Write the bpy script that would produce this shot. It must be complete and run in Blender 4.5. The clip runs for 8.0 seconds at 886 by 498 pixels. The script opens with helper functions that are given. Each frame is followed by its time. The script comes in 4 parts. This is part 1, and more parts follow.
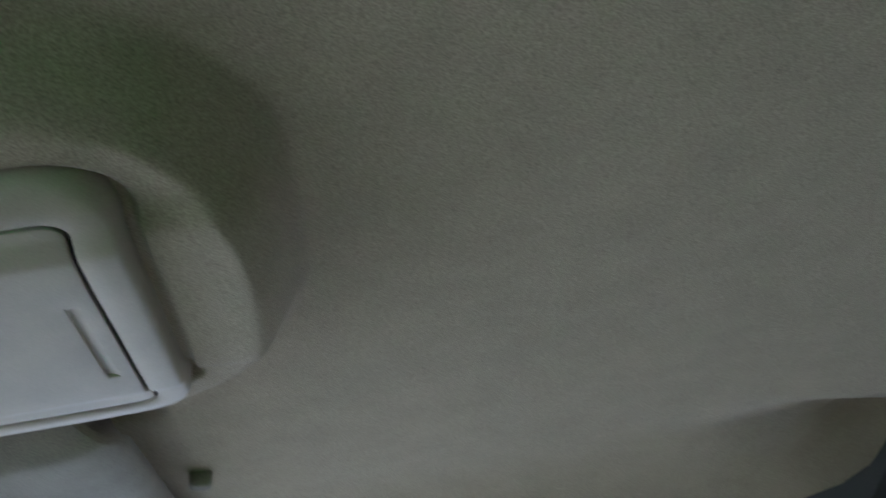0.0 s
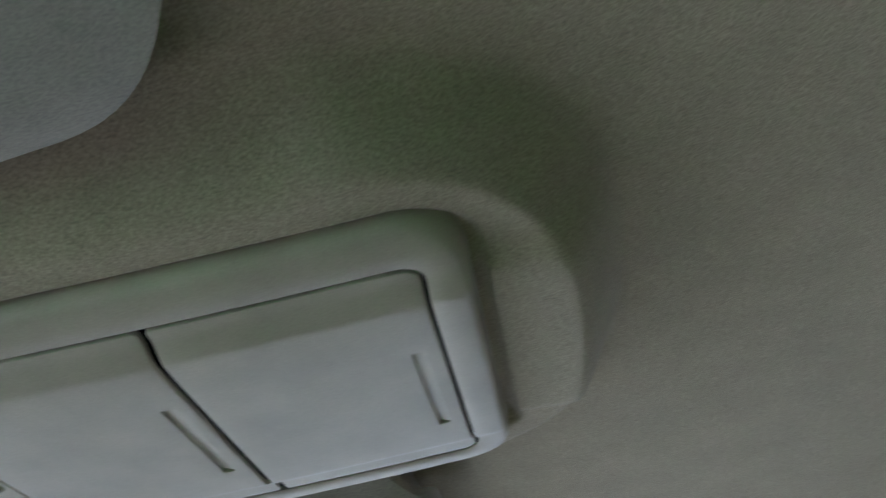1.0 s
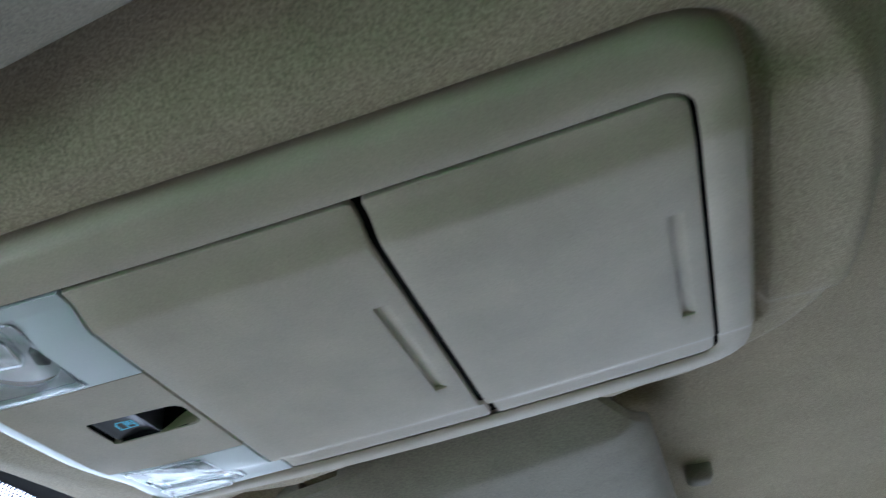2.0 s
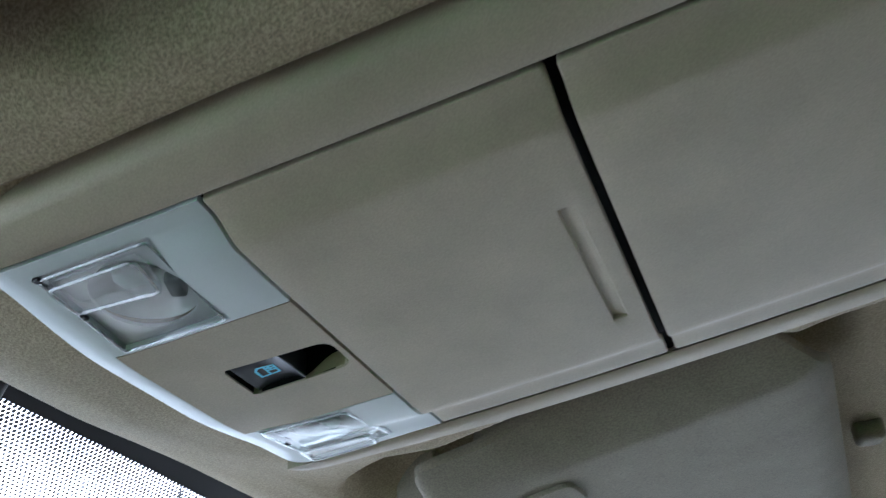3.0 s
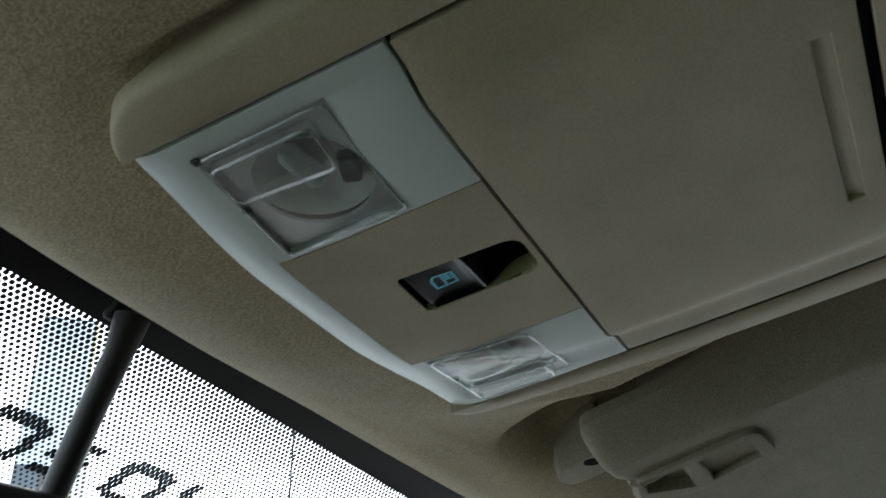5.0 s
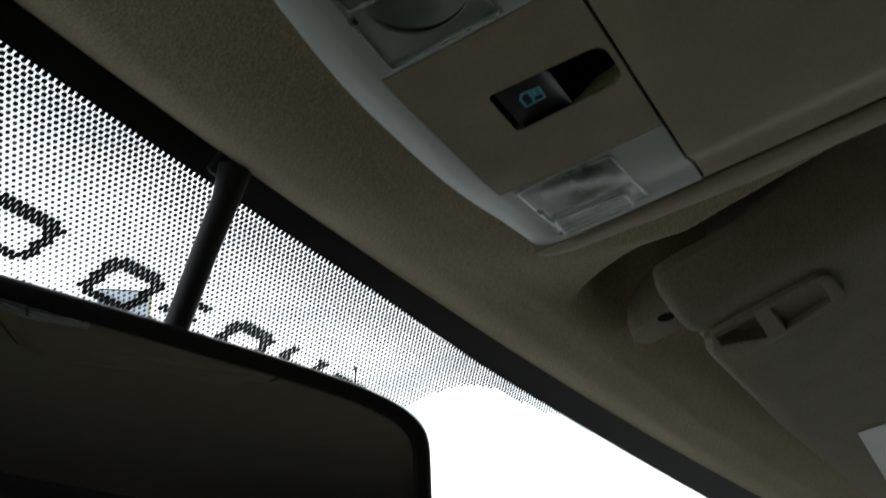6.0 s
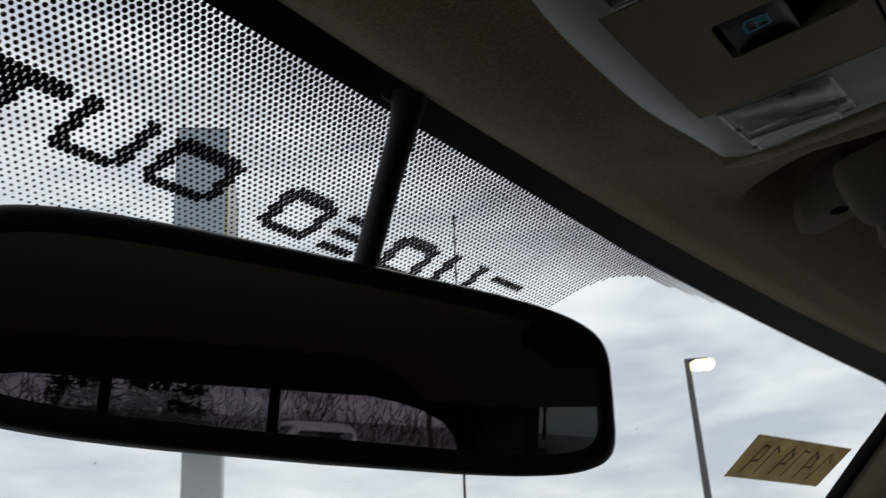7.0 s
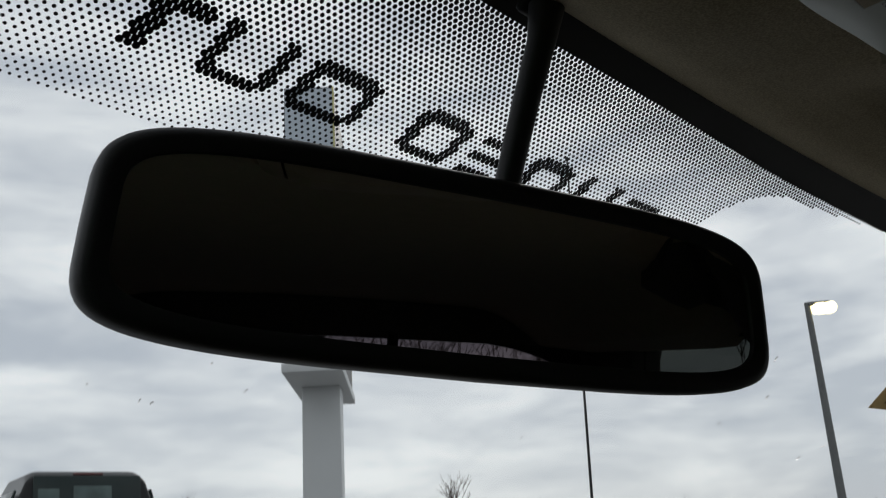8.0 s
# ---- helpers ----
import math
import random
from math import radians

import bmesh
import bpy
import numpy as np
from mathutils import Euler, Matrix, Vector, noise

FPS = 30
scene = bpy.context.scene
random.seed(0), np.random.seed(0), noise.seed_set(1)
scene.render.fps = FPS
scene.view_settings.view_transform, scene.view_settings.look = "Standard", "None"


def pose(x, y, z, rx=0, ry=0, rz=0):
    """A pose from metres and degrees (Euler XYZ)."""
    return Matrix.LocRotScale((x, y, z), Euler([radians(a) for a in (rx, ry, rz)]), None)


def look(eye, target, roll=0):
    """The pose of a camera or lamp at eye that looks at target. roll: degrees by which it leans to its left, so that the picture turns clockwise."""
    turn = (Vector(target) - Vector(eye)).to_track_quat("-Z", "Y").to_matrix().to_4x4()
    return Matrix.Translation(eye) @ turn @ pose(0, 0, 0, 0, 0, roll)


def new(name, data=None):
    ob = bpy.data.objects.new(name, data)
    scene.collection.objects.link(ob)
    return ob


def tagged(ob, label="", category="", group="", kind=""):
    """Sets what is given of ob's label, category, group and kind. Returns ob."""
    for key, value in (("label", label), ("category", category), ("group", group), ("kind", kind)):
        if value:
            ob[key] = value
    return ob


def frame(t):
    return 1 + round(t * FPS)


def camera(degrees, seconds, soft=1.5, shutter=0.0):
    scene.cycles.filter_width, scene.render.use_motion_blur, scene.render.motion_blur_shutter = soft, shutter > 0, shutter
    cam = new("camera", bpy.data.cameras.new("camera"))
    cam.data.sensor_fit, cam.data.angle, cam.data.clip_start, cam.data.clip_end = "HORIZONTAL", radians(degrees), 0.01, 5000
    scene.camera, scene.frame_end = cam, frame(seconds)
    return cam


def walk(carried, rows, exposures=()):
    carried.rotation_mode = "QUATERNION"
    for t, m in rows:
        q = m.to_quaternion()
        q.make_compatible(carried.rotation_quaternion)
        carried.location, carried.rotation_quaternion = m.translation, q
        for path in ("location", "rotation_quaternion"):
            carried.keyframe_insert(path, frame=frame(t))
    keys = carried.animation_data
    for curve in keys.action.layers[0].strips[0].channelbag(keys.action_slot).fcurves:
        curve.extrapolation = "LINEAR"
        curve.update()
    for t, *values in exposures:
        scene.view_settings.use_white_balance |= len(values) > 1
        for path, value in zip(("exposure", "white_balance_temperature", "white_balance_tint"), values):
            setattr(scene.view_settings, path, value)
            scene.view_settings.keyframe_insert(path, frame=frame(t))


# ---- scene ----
cam = camera(50.47, 8.0, soft=1.25, shutter=0.4)
PATH = [
    (0, (-0.3474, -0.2698, 1.6701), (0.0917, -0.3245, 1.9028), -5.11),
    (0.5, (-0.3478, -0.2478, 1.6729), (0.0809, -0.2554, 1.9302), -4.01),
    (1, (-0.3382, -0.2222, 1.6658), (0.0811, -0.1717, 1.9335), -2.98),
    (1.5, (-0.3058, -0.1892, 1.6631), (0.1078, -0.1113, 1.9330), -3.67),
    (2, (-0.2799, -0.1654, 1.6628), (0.1311, -0.0600, 1.9273), -3.56),
    (2.2, (-0.2721, -0.1518, 1.6621), (0.1361, -0.0395, 1.9281), -3.84),
    (3.5, (-0.2201, -0.1033, 1.6642), (0.1721, 0.0516, 1.9330), -3.60),
    (4, (-0.2038, -0.0854, 1.6639), (0.1807, 0.0773, 1.9391), -4.20),
    (4.2, (-0.1996, -0.0807, 1.6660), (0.1828, 0.0862, 1.9416), -3.96),
    (5.3, (-0.2054, -0.0605, 1.6465), (0.1715, 0.1230, 1.9190), -3.93),
    (5.5, (-0.2028, -0.0550, 1.6359), (0.1720, 0.1347, 1.9070), -4.54),
    (6, (-0.2071, -0.0493, 1.6143), (0.1707, 0.1552, 1.8703), -4.28),
    (6.3, (-0.2126, -0.0442, 1.6006), (0.1724, 0.1650, 1.8415), -6.21),
    (6.5, (-0.2191, -0.0339, 1.6071), (0.1659, 0.1880, 1.8363), -5.34),
    (6.7, (-0.2278, -0.0239, 1.6237), (0.1578, 0.2154, 1.8334), -4.61),
    (7, (-0.2320, -0.0211, 1.6531), (0.1553, 0.2417, 1.8290), -3.72),
    (7.1, (-0.2332, -0.0194, 1.6538), (0.1500, 0.2498, 1.8291), -4.24),
    (7.5, (-0.2316, -0.0009, 1.6370), (0.1320, 0.2824, 1.8306), -3.91),
    (7.7, (-0.2370, -0.0027, 1.6348), (0.1209, 0.2968, 1.8142), -3.98),
    (8, (-0.2331, -0.0059, 1.6448), (0.1243, 0.3075, 1.7998), -3.34),
]
walk(cam, [(t, look(eye, target, roll)) for t, eye, target, roll in PATH],
     exposures=[(0.0, 3.42, 5100, 14), (1.0, 3.46, 5180, 13), (1.5, 3.46, 5200, 13), (2.2, 3.49, 5150, 13), (3.5, 2.87, 5550, 12), (4.2, 2.24, 5720, 8), (5.3, 2.03, 6200, 5),
                (5.6, 1.72, 6350, 5), (6.0, 0.87, 6450, 7), (6.5, -0.28, 6450, 10), (7.0, -0.35, 6450, 10), (7.5, -0.35, 6450, 10), (8.0, -0.5, 6500, 10)])

# ---------------------------------------------------------------- light
world = bpy.data.worlds.new("overcast_sky")
scene.world = world
world.use_nodes = True
wn, wl = world.node_tree.nodes, world.node_tree.links
wn.clear()
w_out, w_bg = wn.new("ShaderNodeOutputWorld"), wn.new("ShaderNodeBackground")
sky = wn.new("ShaderNodeTexSky")
sky.sky_type, sky.sun_disc = "NISHITA", False
sky.sun_elevation, sky.sun_rotation = radians(36), radians(61)
geo_w, map_w = wn.new("ShaderNodeTexCoord"), wn.new("ShaderNodeMapping")
map_w.inputs["Scale"].default_value = (2.2, 2.2, 7.5)
cl, ramp_w = wn.new("ShaderNodeTexNoise"), wn.new("ShaderNodeValToRGB")
cl.inputs["Scale"].default_value, cl.inputs["Detail"].default_value, cl.inputs["Roughness"].default_value = 2.3, 9, 0.52
cl.inputs["Distortion"].default_value = 0.25
ramp_w.color_ramp.elements[0].position, ramp_w.color_ramp.elements[0].color = 0.35, (7.0, 7.5, 8.4, 1)
ramp_w.color_ramp.elements[1].position, ramp_w.color_ramp.elements[1].color = 0.66, (12.2, 12.4, 12.7, 1)
mix_w = wn.new("ShaderNodeMixRGB")
mix_w.inputs[0].default_value = 0.93
wl.new(geo_w.outputs["Generated"], map_w.inputs["Vector"])
wl.new(map_w.outputs[0], cl.inputs["Vector"])
wl.new(cl.outputs["Fac"], ramp_w.inputs["Fac"])
wl.new(sky.outputs[0], mix_w.inputs[1])
wl.new(ramp_w.outputs[0], mix_w.inputs[2])
wl.new(mix_w.outputs[0], w_bg.inputs["Color"])
w_bg.inputs["Strength"].default_value = 0.1
wl.new(w_bg.outputs[0], w_out.inputs["Surface"])
sun = new("sun", bpy.data.lights.new("sun", "SUN"))
sun.data.energy, sun.data.angle, sun.data.color = 1.5, radians(25), (1.0, 0.97, 0.93)
sun.matrix_world = look((18, 10, 16), (0, 0, 1))


# ---------------------------------------------------------------- materials
def material(name, colour, rough=0.6, metal=0.0, grain=0.0, grain_size=0.001, tone=0.0, tone_size=0.05, bump=0.0, sheen=0.0, spec=0.5):
    """A principled material with colour variation at two scales and a fine relief; sizes in metres."""
    m = bpy.data.materials.new(name)
    m.use_nodes = True
    n, l = m.node_tree.nodes, m.node_tree.links
    b = n["Principled BSDF"]
    b.inputs["Base Color"].default_value = (*colour, 1)
    b.inputs["Roughness"].default_value, b.inputs["Metallic"].default_value = rough, metal
    b.inputs["Specular IOR Level"].default_value = spec
    if sheen:
        b.inputs["Sheen Weight"].default_value, b.inputs["Sheen Roughness"].default_value = sheen, 0.5
    where = n.new("ShaderNodeTexCoord")
    if tone or grain:
        big, fine = n.new("ShaderNodeTexNoise"), n.new("ShaderNodeTexNoise")
        big.inputs["Scale"].default_value, big.inputs["Detail"].default_value = 1 / tone_size, 5
        fine.inputs["Scale"].default_value, fine.inputs["Detail"].default_value = 1 / grain_size, 3
        for t in (big, fine):
            l.new(where.outputs["Object"], t.inputs["Vector"])
        low, high = [c * (1 - tone) for c in colour], [min(1, c * (1 + tone)) for c in colour]
        r = n.new("ShaderNodeValToRGB")
        r.color_ramp.elements[0].position, r.color_ramp.elements[1].position = 0.3, 0.7
        r.color_ramp.elements[0].color, r.color_ramp.elements[1].color = (*low, 1), (*high, 1)
        l.new(big.outputs["Fac"], r.inputs["Fac"])
        g = n.new("ShaderNodeValToRGB")
        g.color_ramp.elements[0].position, g.color_ramp.elements[1].position = 0.35, 0.65
        g.color_ramp.elements[0].color, g.color_ramp.elements[1].color = (*[1 - grain] * 3, 1), (1, 1, 1, 1)
        l.new(fine.outputs["Fac"], g.inputs["Fac"])
        x = n.new("ShaderNodeMixRGB")
        x.blend_type = "MULTIPLY"
        x.inputs[0].default_value = 1
        l.new(r.outputs[0], x.inputs[1])
        l.new(g.outputs[0], x.inputs[2])
        l.new(x.outputs[0], b.inputs["Base Color"])
        if bump:
            u = n.new("ShaderNodeBump")
            u.inputs["Strength"].default_value, u.inputs["Distance"].default_value = bump, grain_size
            l.new(fine.outputs["Fac"], u.inputs["Height"])
            l.new(u.outputs[0], b.inputs["Normal"])
    return m


def clear(name, colour, rough=0.0, ior=1.5):
    m = bpy.data.materials.new(name)
    m.use_nodes = True
    b = m.node_tree.nodes["Principled BSDF"]
    b.inputs["Base Color"].default_value = (*colour, 1)
    b.inputs["Roughness"].default_value, b.inputs["IOR"].default_value = rough, ior
    b.inputs["Transmission Weight"].default_value = 1
    return m


def pane_glass(name, colour, gloss=0.05):
    """Thin glass: clear straight through with a weak mirror on top."""
    m = bpy.data.materials.new(name)
    m.use_nodes = True
    n, l = m.node_tree.nodes, m.node_tree.links
    n.clear()
    o, x, t, g = n.new("ShaderNodeOutputMaterial"), n.new("ShaderNodeMixShader"), n.new("ShaderNodeBsdfTransparent"), n.new("ShaderNodeBsdfGlossy")
    t.inputs["Color"].default_value = (*colour, 1)
    g.inputs["Roughness"].default_value = 0.02
    x.inputs[0].default_value = gloss
    l.new(t.outputs[0], x.inputs[1])
    l.new(g.outputs[0], x.inputs[2])
    l.new(x.outputs[0], o.inputs["Surface"])
    return m


def clear_plastic(name):
    """Moulded clear plastic: seen through, with bright glossy edges."""
    m = pane_glass(name, (0.90, 0.92, 0.92), 0.1)
    n, l = m.node_tree.nodes, m.node_tree.links
    f, p, q = n.new("ShaderNodeLayerWeight"), n.new("ShaderNodeMath"), n.new("ShaderNodeMath")
    f.inputs["Blend"].default_value = 0.5
    p.operation, q.operation = "POWER", "MULTIPLY_ADD"
    p.inputs[1].default_value, q.inputs[1].default_value, q.inputs[2].default_value = 3.0, 0.5, 0.04
    x = [k for k in n if k.type == "MIX_SHADER"][0]
    l.new(f.outputs["Facing"], p.inputs[0])
    l.new(p.outputs[0], q.inputs[0])
    l.new(q.outputs[0], x.inputs[0])
    [k for k in n if k.type == "BSDF_GLOSSY"][0].inputs["Roughness"].default_value = 0.14
    return m


def glowing(name, colour, strength):
    m = bpy.data.materials.new(name)
    m.use_nodes = True
    b = m.node_tree.nodes["Principled BSDF"]
    b.inputs["Base Color"].default_value = (*colour, 1)
    b.inputs["Emission Color"].default_value, b.inputs["Emission Strength"].default_value = (*colour, 1), strength
    return m


FABRIC = material("headliner_fabric", (0.49, 0.408, 0.268), 0.95, grain=0.42, grain_size=0.00085, tone=0.05, tone_size=0.03, bump=0.35, sheen=0.15, spec=0.1)
TAN = material("tan_plastic", (0.455, 0.393, 0.28), 0.55, grain=0.14, grain_size=0.0006, tone=0.085, tone_size=0.028, bump=0.12, spec=0.35)
# the console's tan darkened to olive, as it looks in the recess's shade
TANSHADE = material("shaded_tan_plastic", (0.30, 0.27, 0.15), 0.6, grain=0.12, grain_size=0.0005, tone=0.06, tone_size=0.01, bump=0.12, spec=0.3)
VISOR = material("visor_vinyl", (0.30, 0.268, 0.20), 0.75, grain=0.30, grain_size=0.0008, tone=0.07, tone_size=0.02, bump=0.35, spec=0.25)
PALE = material("pale_grey_plastic", (0.60, 0.65, 0.635), 0.42, grain=0.03, grain_size=0.0006, tone=0.02, tone_size=0.03, bump=0.05, spec=0.4)
DARK = material("black_plastic", (0.016, 0.016, 0.017), 0.5, grain=0.2, grain_size=0.0006, tone=0.1, tone_size=0.02, bump=0.1, spec=0.4)
# near-black: carries the shade of gaps and holes in its colour
GAPSHADE = material("cavity_shade", (0.006, 0.006, 0.006), 0.9, tone=0.1, spec=0.1)
ROCKER = material("satin_black_plastic", (0.030, 0.033, 0.038), 0.32, grain=0.1, grain_size=0.0006, tone=0.1, tone_size=0.02, bump=0.05, spec=0.6)
RUBBER = material("black_rubber", (0.012, 0.012, 0.013), 0.7, tone=0.15, tone_size=0.01, grain=0.1, bump=0.1)
FRIT = material("black_ceramic_frit", (0.008, 0.008, 0.009), 0.5, tone=0.1, tone_size=0.05, spec=0.3)
CHROME = material("reflector_metal", (0.82, 0.80, 0.79), 0.45, 0.15, tone=0.10, tone_size=0.006)
SILVER = material("silvered_plastic", (0.80, 0.775, 0.77), 0.3, 0.1, grain=0.05, grain_size=0.002, tone=0.08, tone_size=0.008)
GREYPLASTIC = material("grey_plastic", (0.20, 0.195, 0.19), 0.5, grain=0.1, grain_size=0.001, tone=0.15, tone_size=0.004)
GREYSEAT = material("seat_leather", (0.04, 0.036, 0.032), 0.6, grain=0.2, grain_size=0.002, tone=0.15, bump=0.3)
DASH = material("dash_plastic", (0.06, 0.056, 0.05), 0.6, grain=0.2, grain_size=0.001, tone=0.1, bump=0.2)
LENS = clear_plastic("clear_lens_plastic")
GLOSSRIM = pane_glass("glossy_clear_edge", (0.75, 0.80, 0.79), 0.38)
BULB = clear("bulb_glass", (1, 1, 1), 0.0, 1.45)
MIRROR = material("mirror_silver", (0.54, 0.54, 0.54), 0.0, 1.0)
GLASS = pane_glass("window_glass", (0.93, 0.96, 0.95), 0.03)
# side panes: tints set to colour and dim the light entering from each side
GREEN = pane_glass("green_tinted_glass", (0.03, 0.35, 0.02), 0.04)
REARSIDE = pane_glass("light_dimming_glass", (0.06, 0.10, 0.055), 0.04)
REARCLEAR = pane_glass("tinted_side_glass", (0.26, 0.28, 0.27), 0.04)
SIDE = pane_glass("clear_side_glass", (0.95, 0.96, 0.94), 0.04)
TANDASH = material("tan_dash_plastic", (0.08, 0.072, 0.06), 0.6, grain=0.15, grain_size=0.001, tone=0.08, bump=0.2)
TANSEAT = material("tan_seat_cloth", (0.20, 0.165, 0.11), 0.85, grain=0.2, grain_size=0.002, tone=0.1, bump=0.3)
TINT = pane_glass("tinted_glass", (0.42, 0.39, 0.415), 0.04)
ICON = material("cyan_icon_print", (0.2, 0.74, 0.98), 0.5, tone=0.03)
PAPER = material("yellowed_paper", (0.52, 0.44, 0.29), 0.8, grain=0.1, grain_size=0.002, tone=0.12, tone_size=0.02)
def let_light_through(m, share):
    n, l = m.node_tree.nodes, m.node_tree.links
    b, o = n["Principled BSDF"], [k for k in n if k.type == "OUTPUT_MATERIAL"][0]
    t, x = n.new("ShaderNodeBsdfTranslucent"), n.new("ShaderNodeMixShader")
    x.inputs[0].default_value = share
    l.new(b.inputs["Base Color"].links[0].from_socket, t.inputs["Color"])
    l.new(b.outputs[0], x.inputs[1])
    l.new(t.outputs[0], x.inputs[2])
    l.new(x.outputs[0], o.inputs["Surface"])


let_light_through(PAPER, 0.6)
INK = material("brown_marker_ink", (0.16, 0.115, 0.06), 0.7, tone=0.2, tone_size=0.01)
LABEL = material("white_label", (0.78, 0.80, 0.80), 0.5, tone=0.03)
ASPHALT = material("wet_concrete", (0.27, 0.27, 0.27), 0.9, grain=0.4, grain_size=0.02, tone=0.25, tone_size=3.0, bump=0.4)
SIGNWHITE = material("white_painted_metal", (0.52, 0.53, 0.53), 0.5, grain=0.05, grain_size=0.05, tone=0.05, tone_size=0.8)
SIGNDARK = material("dark_blue_panel", (0.045, 0.06, 0.075), 0.35, tone=0.15, tone_size=0.7)
SIGNSIDE = material("dark_brown_with_shade", (0.05, 0.04, 0.035), 0.5, tone=0.3, tone_size=0.5)
YELLOW = material("yellow_trim", (0.45, 0.42, 0.18), 0.5, tone=0.1, tone_size=0.4)
POLE = material("weathered_galvanised_steel", (0.13, 0.135, 0.135), 0.6, 0.3, grain=0.15, grain_size=0.05, tone=0.15, tone_size=0.6)
LAMPLIT = glowing("sodium_lamp_lens", (1.0, 0.84, 0.46), 4.5)
PAINTBLACK = material("black_car_paint", (0.012, 0.013, 0.014), 0.3, tone=0.1, tone_size=0.5, spec=0.2)
PAINTGREY = material("grey_car_paint", (0.16, 0.165, 0.17), 0.3, tone=0.05, tone_size=0.5)
PAINTWHITE = material("white_car_paint", (0.7, 0.71, 0.72), 0.25, tone=0.04, tone_size=0.5)
CARGLASS = material("dark_car_glass", (0.016, 0.026, 0.025), 0.06, spec=0.22, tone=0.15, tone_size=0.3)
SIGNPALE = material("pale_blue_panel", (0.42, 0.47, 0.52), 0.35, tone=0.08, tone_size=0.9)
BARK = material("bare_bark", (0.11, 0.09, 0.075), 0.9, grain=0.3, grain_size=0.03, tone=0.25, tone_size=0.3, bump=0.4)
CONIFER = material("dark_conifer", (0.035, 0.05, 0.03), 0.9, grain=0.4, grain_size=0.05, tone=0.3, tone_size=0.4)
TAILDIM = material("unlit_brake_lens", (0.10, 0.02, 0.02), 0.3, tone=0.05)
# opaque greenish tone, painted in place of light seen through glass
CARPANE = material("light_through_glass", (0.075, 0.105, 0.10), 0.1, tone=0.2, tone_size=0.15, spec=0.25)
TAILRED = material("red_tail_lens", (0.5, 0.02, 0.02), 0.2, tone=0.05)


# ---------------------------------------------------------------- mesh helpers
def finish(bm, name, mat, smooth=None):
    me = bpy.data.meshes.new(name)
    bmesh.ops.recalc_face_normals(bm, faces=bm.faces)
    bm.to_mesh(me)
    bm.free()
    me.materials.append(mat)
    if smooth is not None:
        me.shade_smooth()
        me.set_sharp_from_angle(angle=radians(smooth))
    return me


def part(name, bm, mat, parent=None, label="", smooth=40):
    ob = new(name, finish(bm, name, mat, smooth))
    if parent:
        ob.parent = parent
    if label:
        tagged(ob, label)
    return ob


def thing(name, label, category, group="", kind="", at=(0, 0, 0)):
    ob = new(name)
    ob.empty_display_size = 0.05
    ob.location = at
    return tagged(ob, label, category, group, kind)


def round_outline(corners, radii, steps=6):
    """A closed outline with rounded corners, counter-clockwise; corners as (x, y)."""
    pts, n = [], len(corners)
    for i, c in enumerate(corners):
        c = Vector(c)
        a, b = (Vector(corners[i - 1]) - c), (Vector(corners[(i + 1) % n]) - c)
        r = radii[i] if isinstance(radii, (list, tuple)) else radii
        if r <= 0:
            pts.append(c)
            continue
        an = a.angle(b)
        d = min(r / math.tan(an / 2), a.length * 0.49, b.length * 0.49)
        p, q = c + a.normalized() * d, c + b.normalized() * d
        for k in range(steps + 1):
            s = k / steps
            pts.append((1 - s) ** 2 * p + 2 * s * (1 - s) * c + s * s * q)
    return [(p.x, p.y) for p in pts]


def plate(outline, zf, thick, cuts_x=(), cuts_y=(), hole=None, rim=0.0, rim_segments=3, up=True, lines=()):
    """A plate whose lower face follows zf(x, y), thick upwards, with a rounded lower rim; hole(x, y) tells the faces to leave out."""
    bm = bmesh.new()
    bm.faces.new([bm.verts.new((x, y, 0)) for x, y in outline])
    for axis, cuts in ((0, cuts_x), (1, cuts_y)):
        for c in cuts:
            co, no = [0, 0, 0], [0, 0, 0]
            co[axis], no[axis] = c, 1
            bmesh.ops.bisect_plane(bm, geom=bm.verts[:] + bm.edges[:] + bm.faces[:], dist=1e-7, plane_co=co, plane_no=no)
    for (ax, ay), (bx, by) in lines:
        bmesh.ops.bisect_plane(bm, geom=bm.verts[:] + bm.edges[:] + bm.faces[:], dist=1e-7, plane_co=(ax, ay, 0), plane_no=(by - ay, ax - bx, 0))
    if hole:
        gone = [f for f in bm.faces if hole(*f.calc_center_median().xy)]
        bmesh.ops.delete(bm, geom=gone, context="FACES")
    low = bm.faces[:]
    got = bmesh.ops.extrude_face_region(bm, geom=low)
    top = [v for v in got["geom"] if isinstance(v, bmesh.types.BMVert)]
    topset = set(top)
    sign = 1 if up else -1
    for v in bm.verts:
        v.co.z = zf(v.co.x, v.co.y) + (sign * thick if v in topset else 0)
    if rim:
        bmesh.ops.recalc_face_normals(bm, faces=bm.faces)
        edges = [e for e in bm.edges if not (e.verts[0] in topset or e.verts[1] in topset) and len(e.link_faces) == 2 and e.calc_face_angle(0) > 0.9]
        bmesh.ops.bevel(bm, geom=edges, offset=rim, segments=rim_segments, profile=0.5, affect="EDGES", clamp_overlap=True)
    return bm


def sides_of(pts):
    return list(zip(pts, pts[1:] + pts[:1]))


def inside(x, y, pts):
    """Whether a point lies in a convex outline of either turn."""
    turn = [(q[0] - p[0]) * (y - p[1]) - (q[1] - p[1]) * (x - p[0]) for p, q in sides_of(pts)]
    return min(turn) > 0 or max(turn) < 0


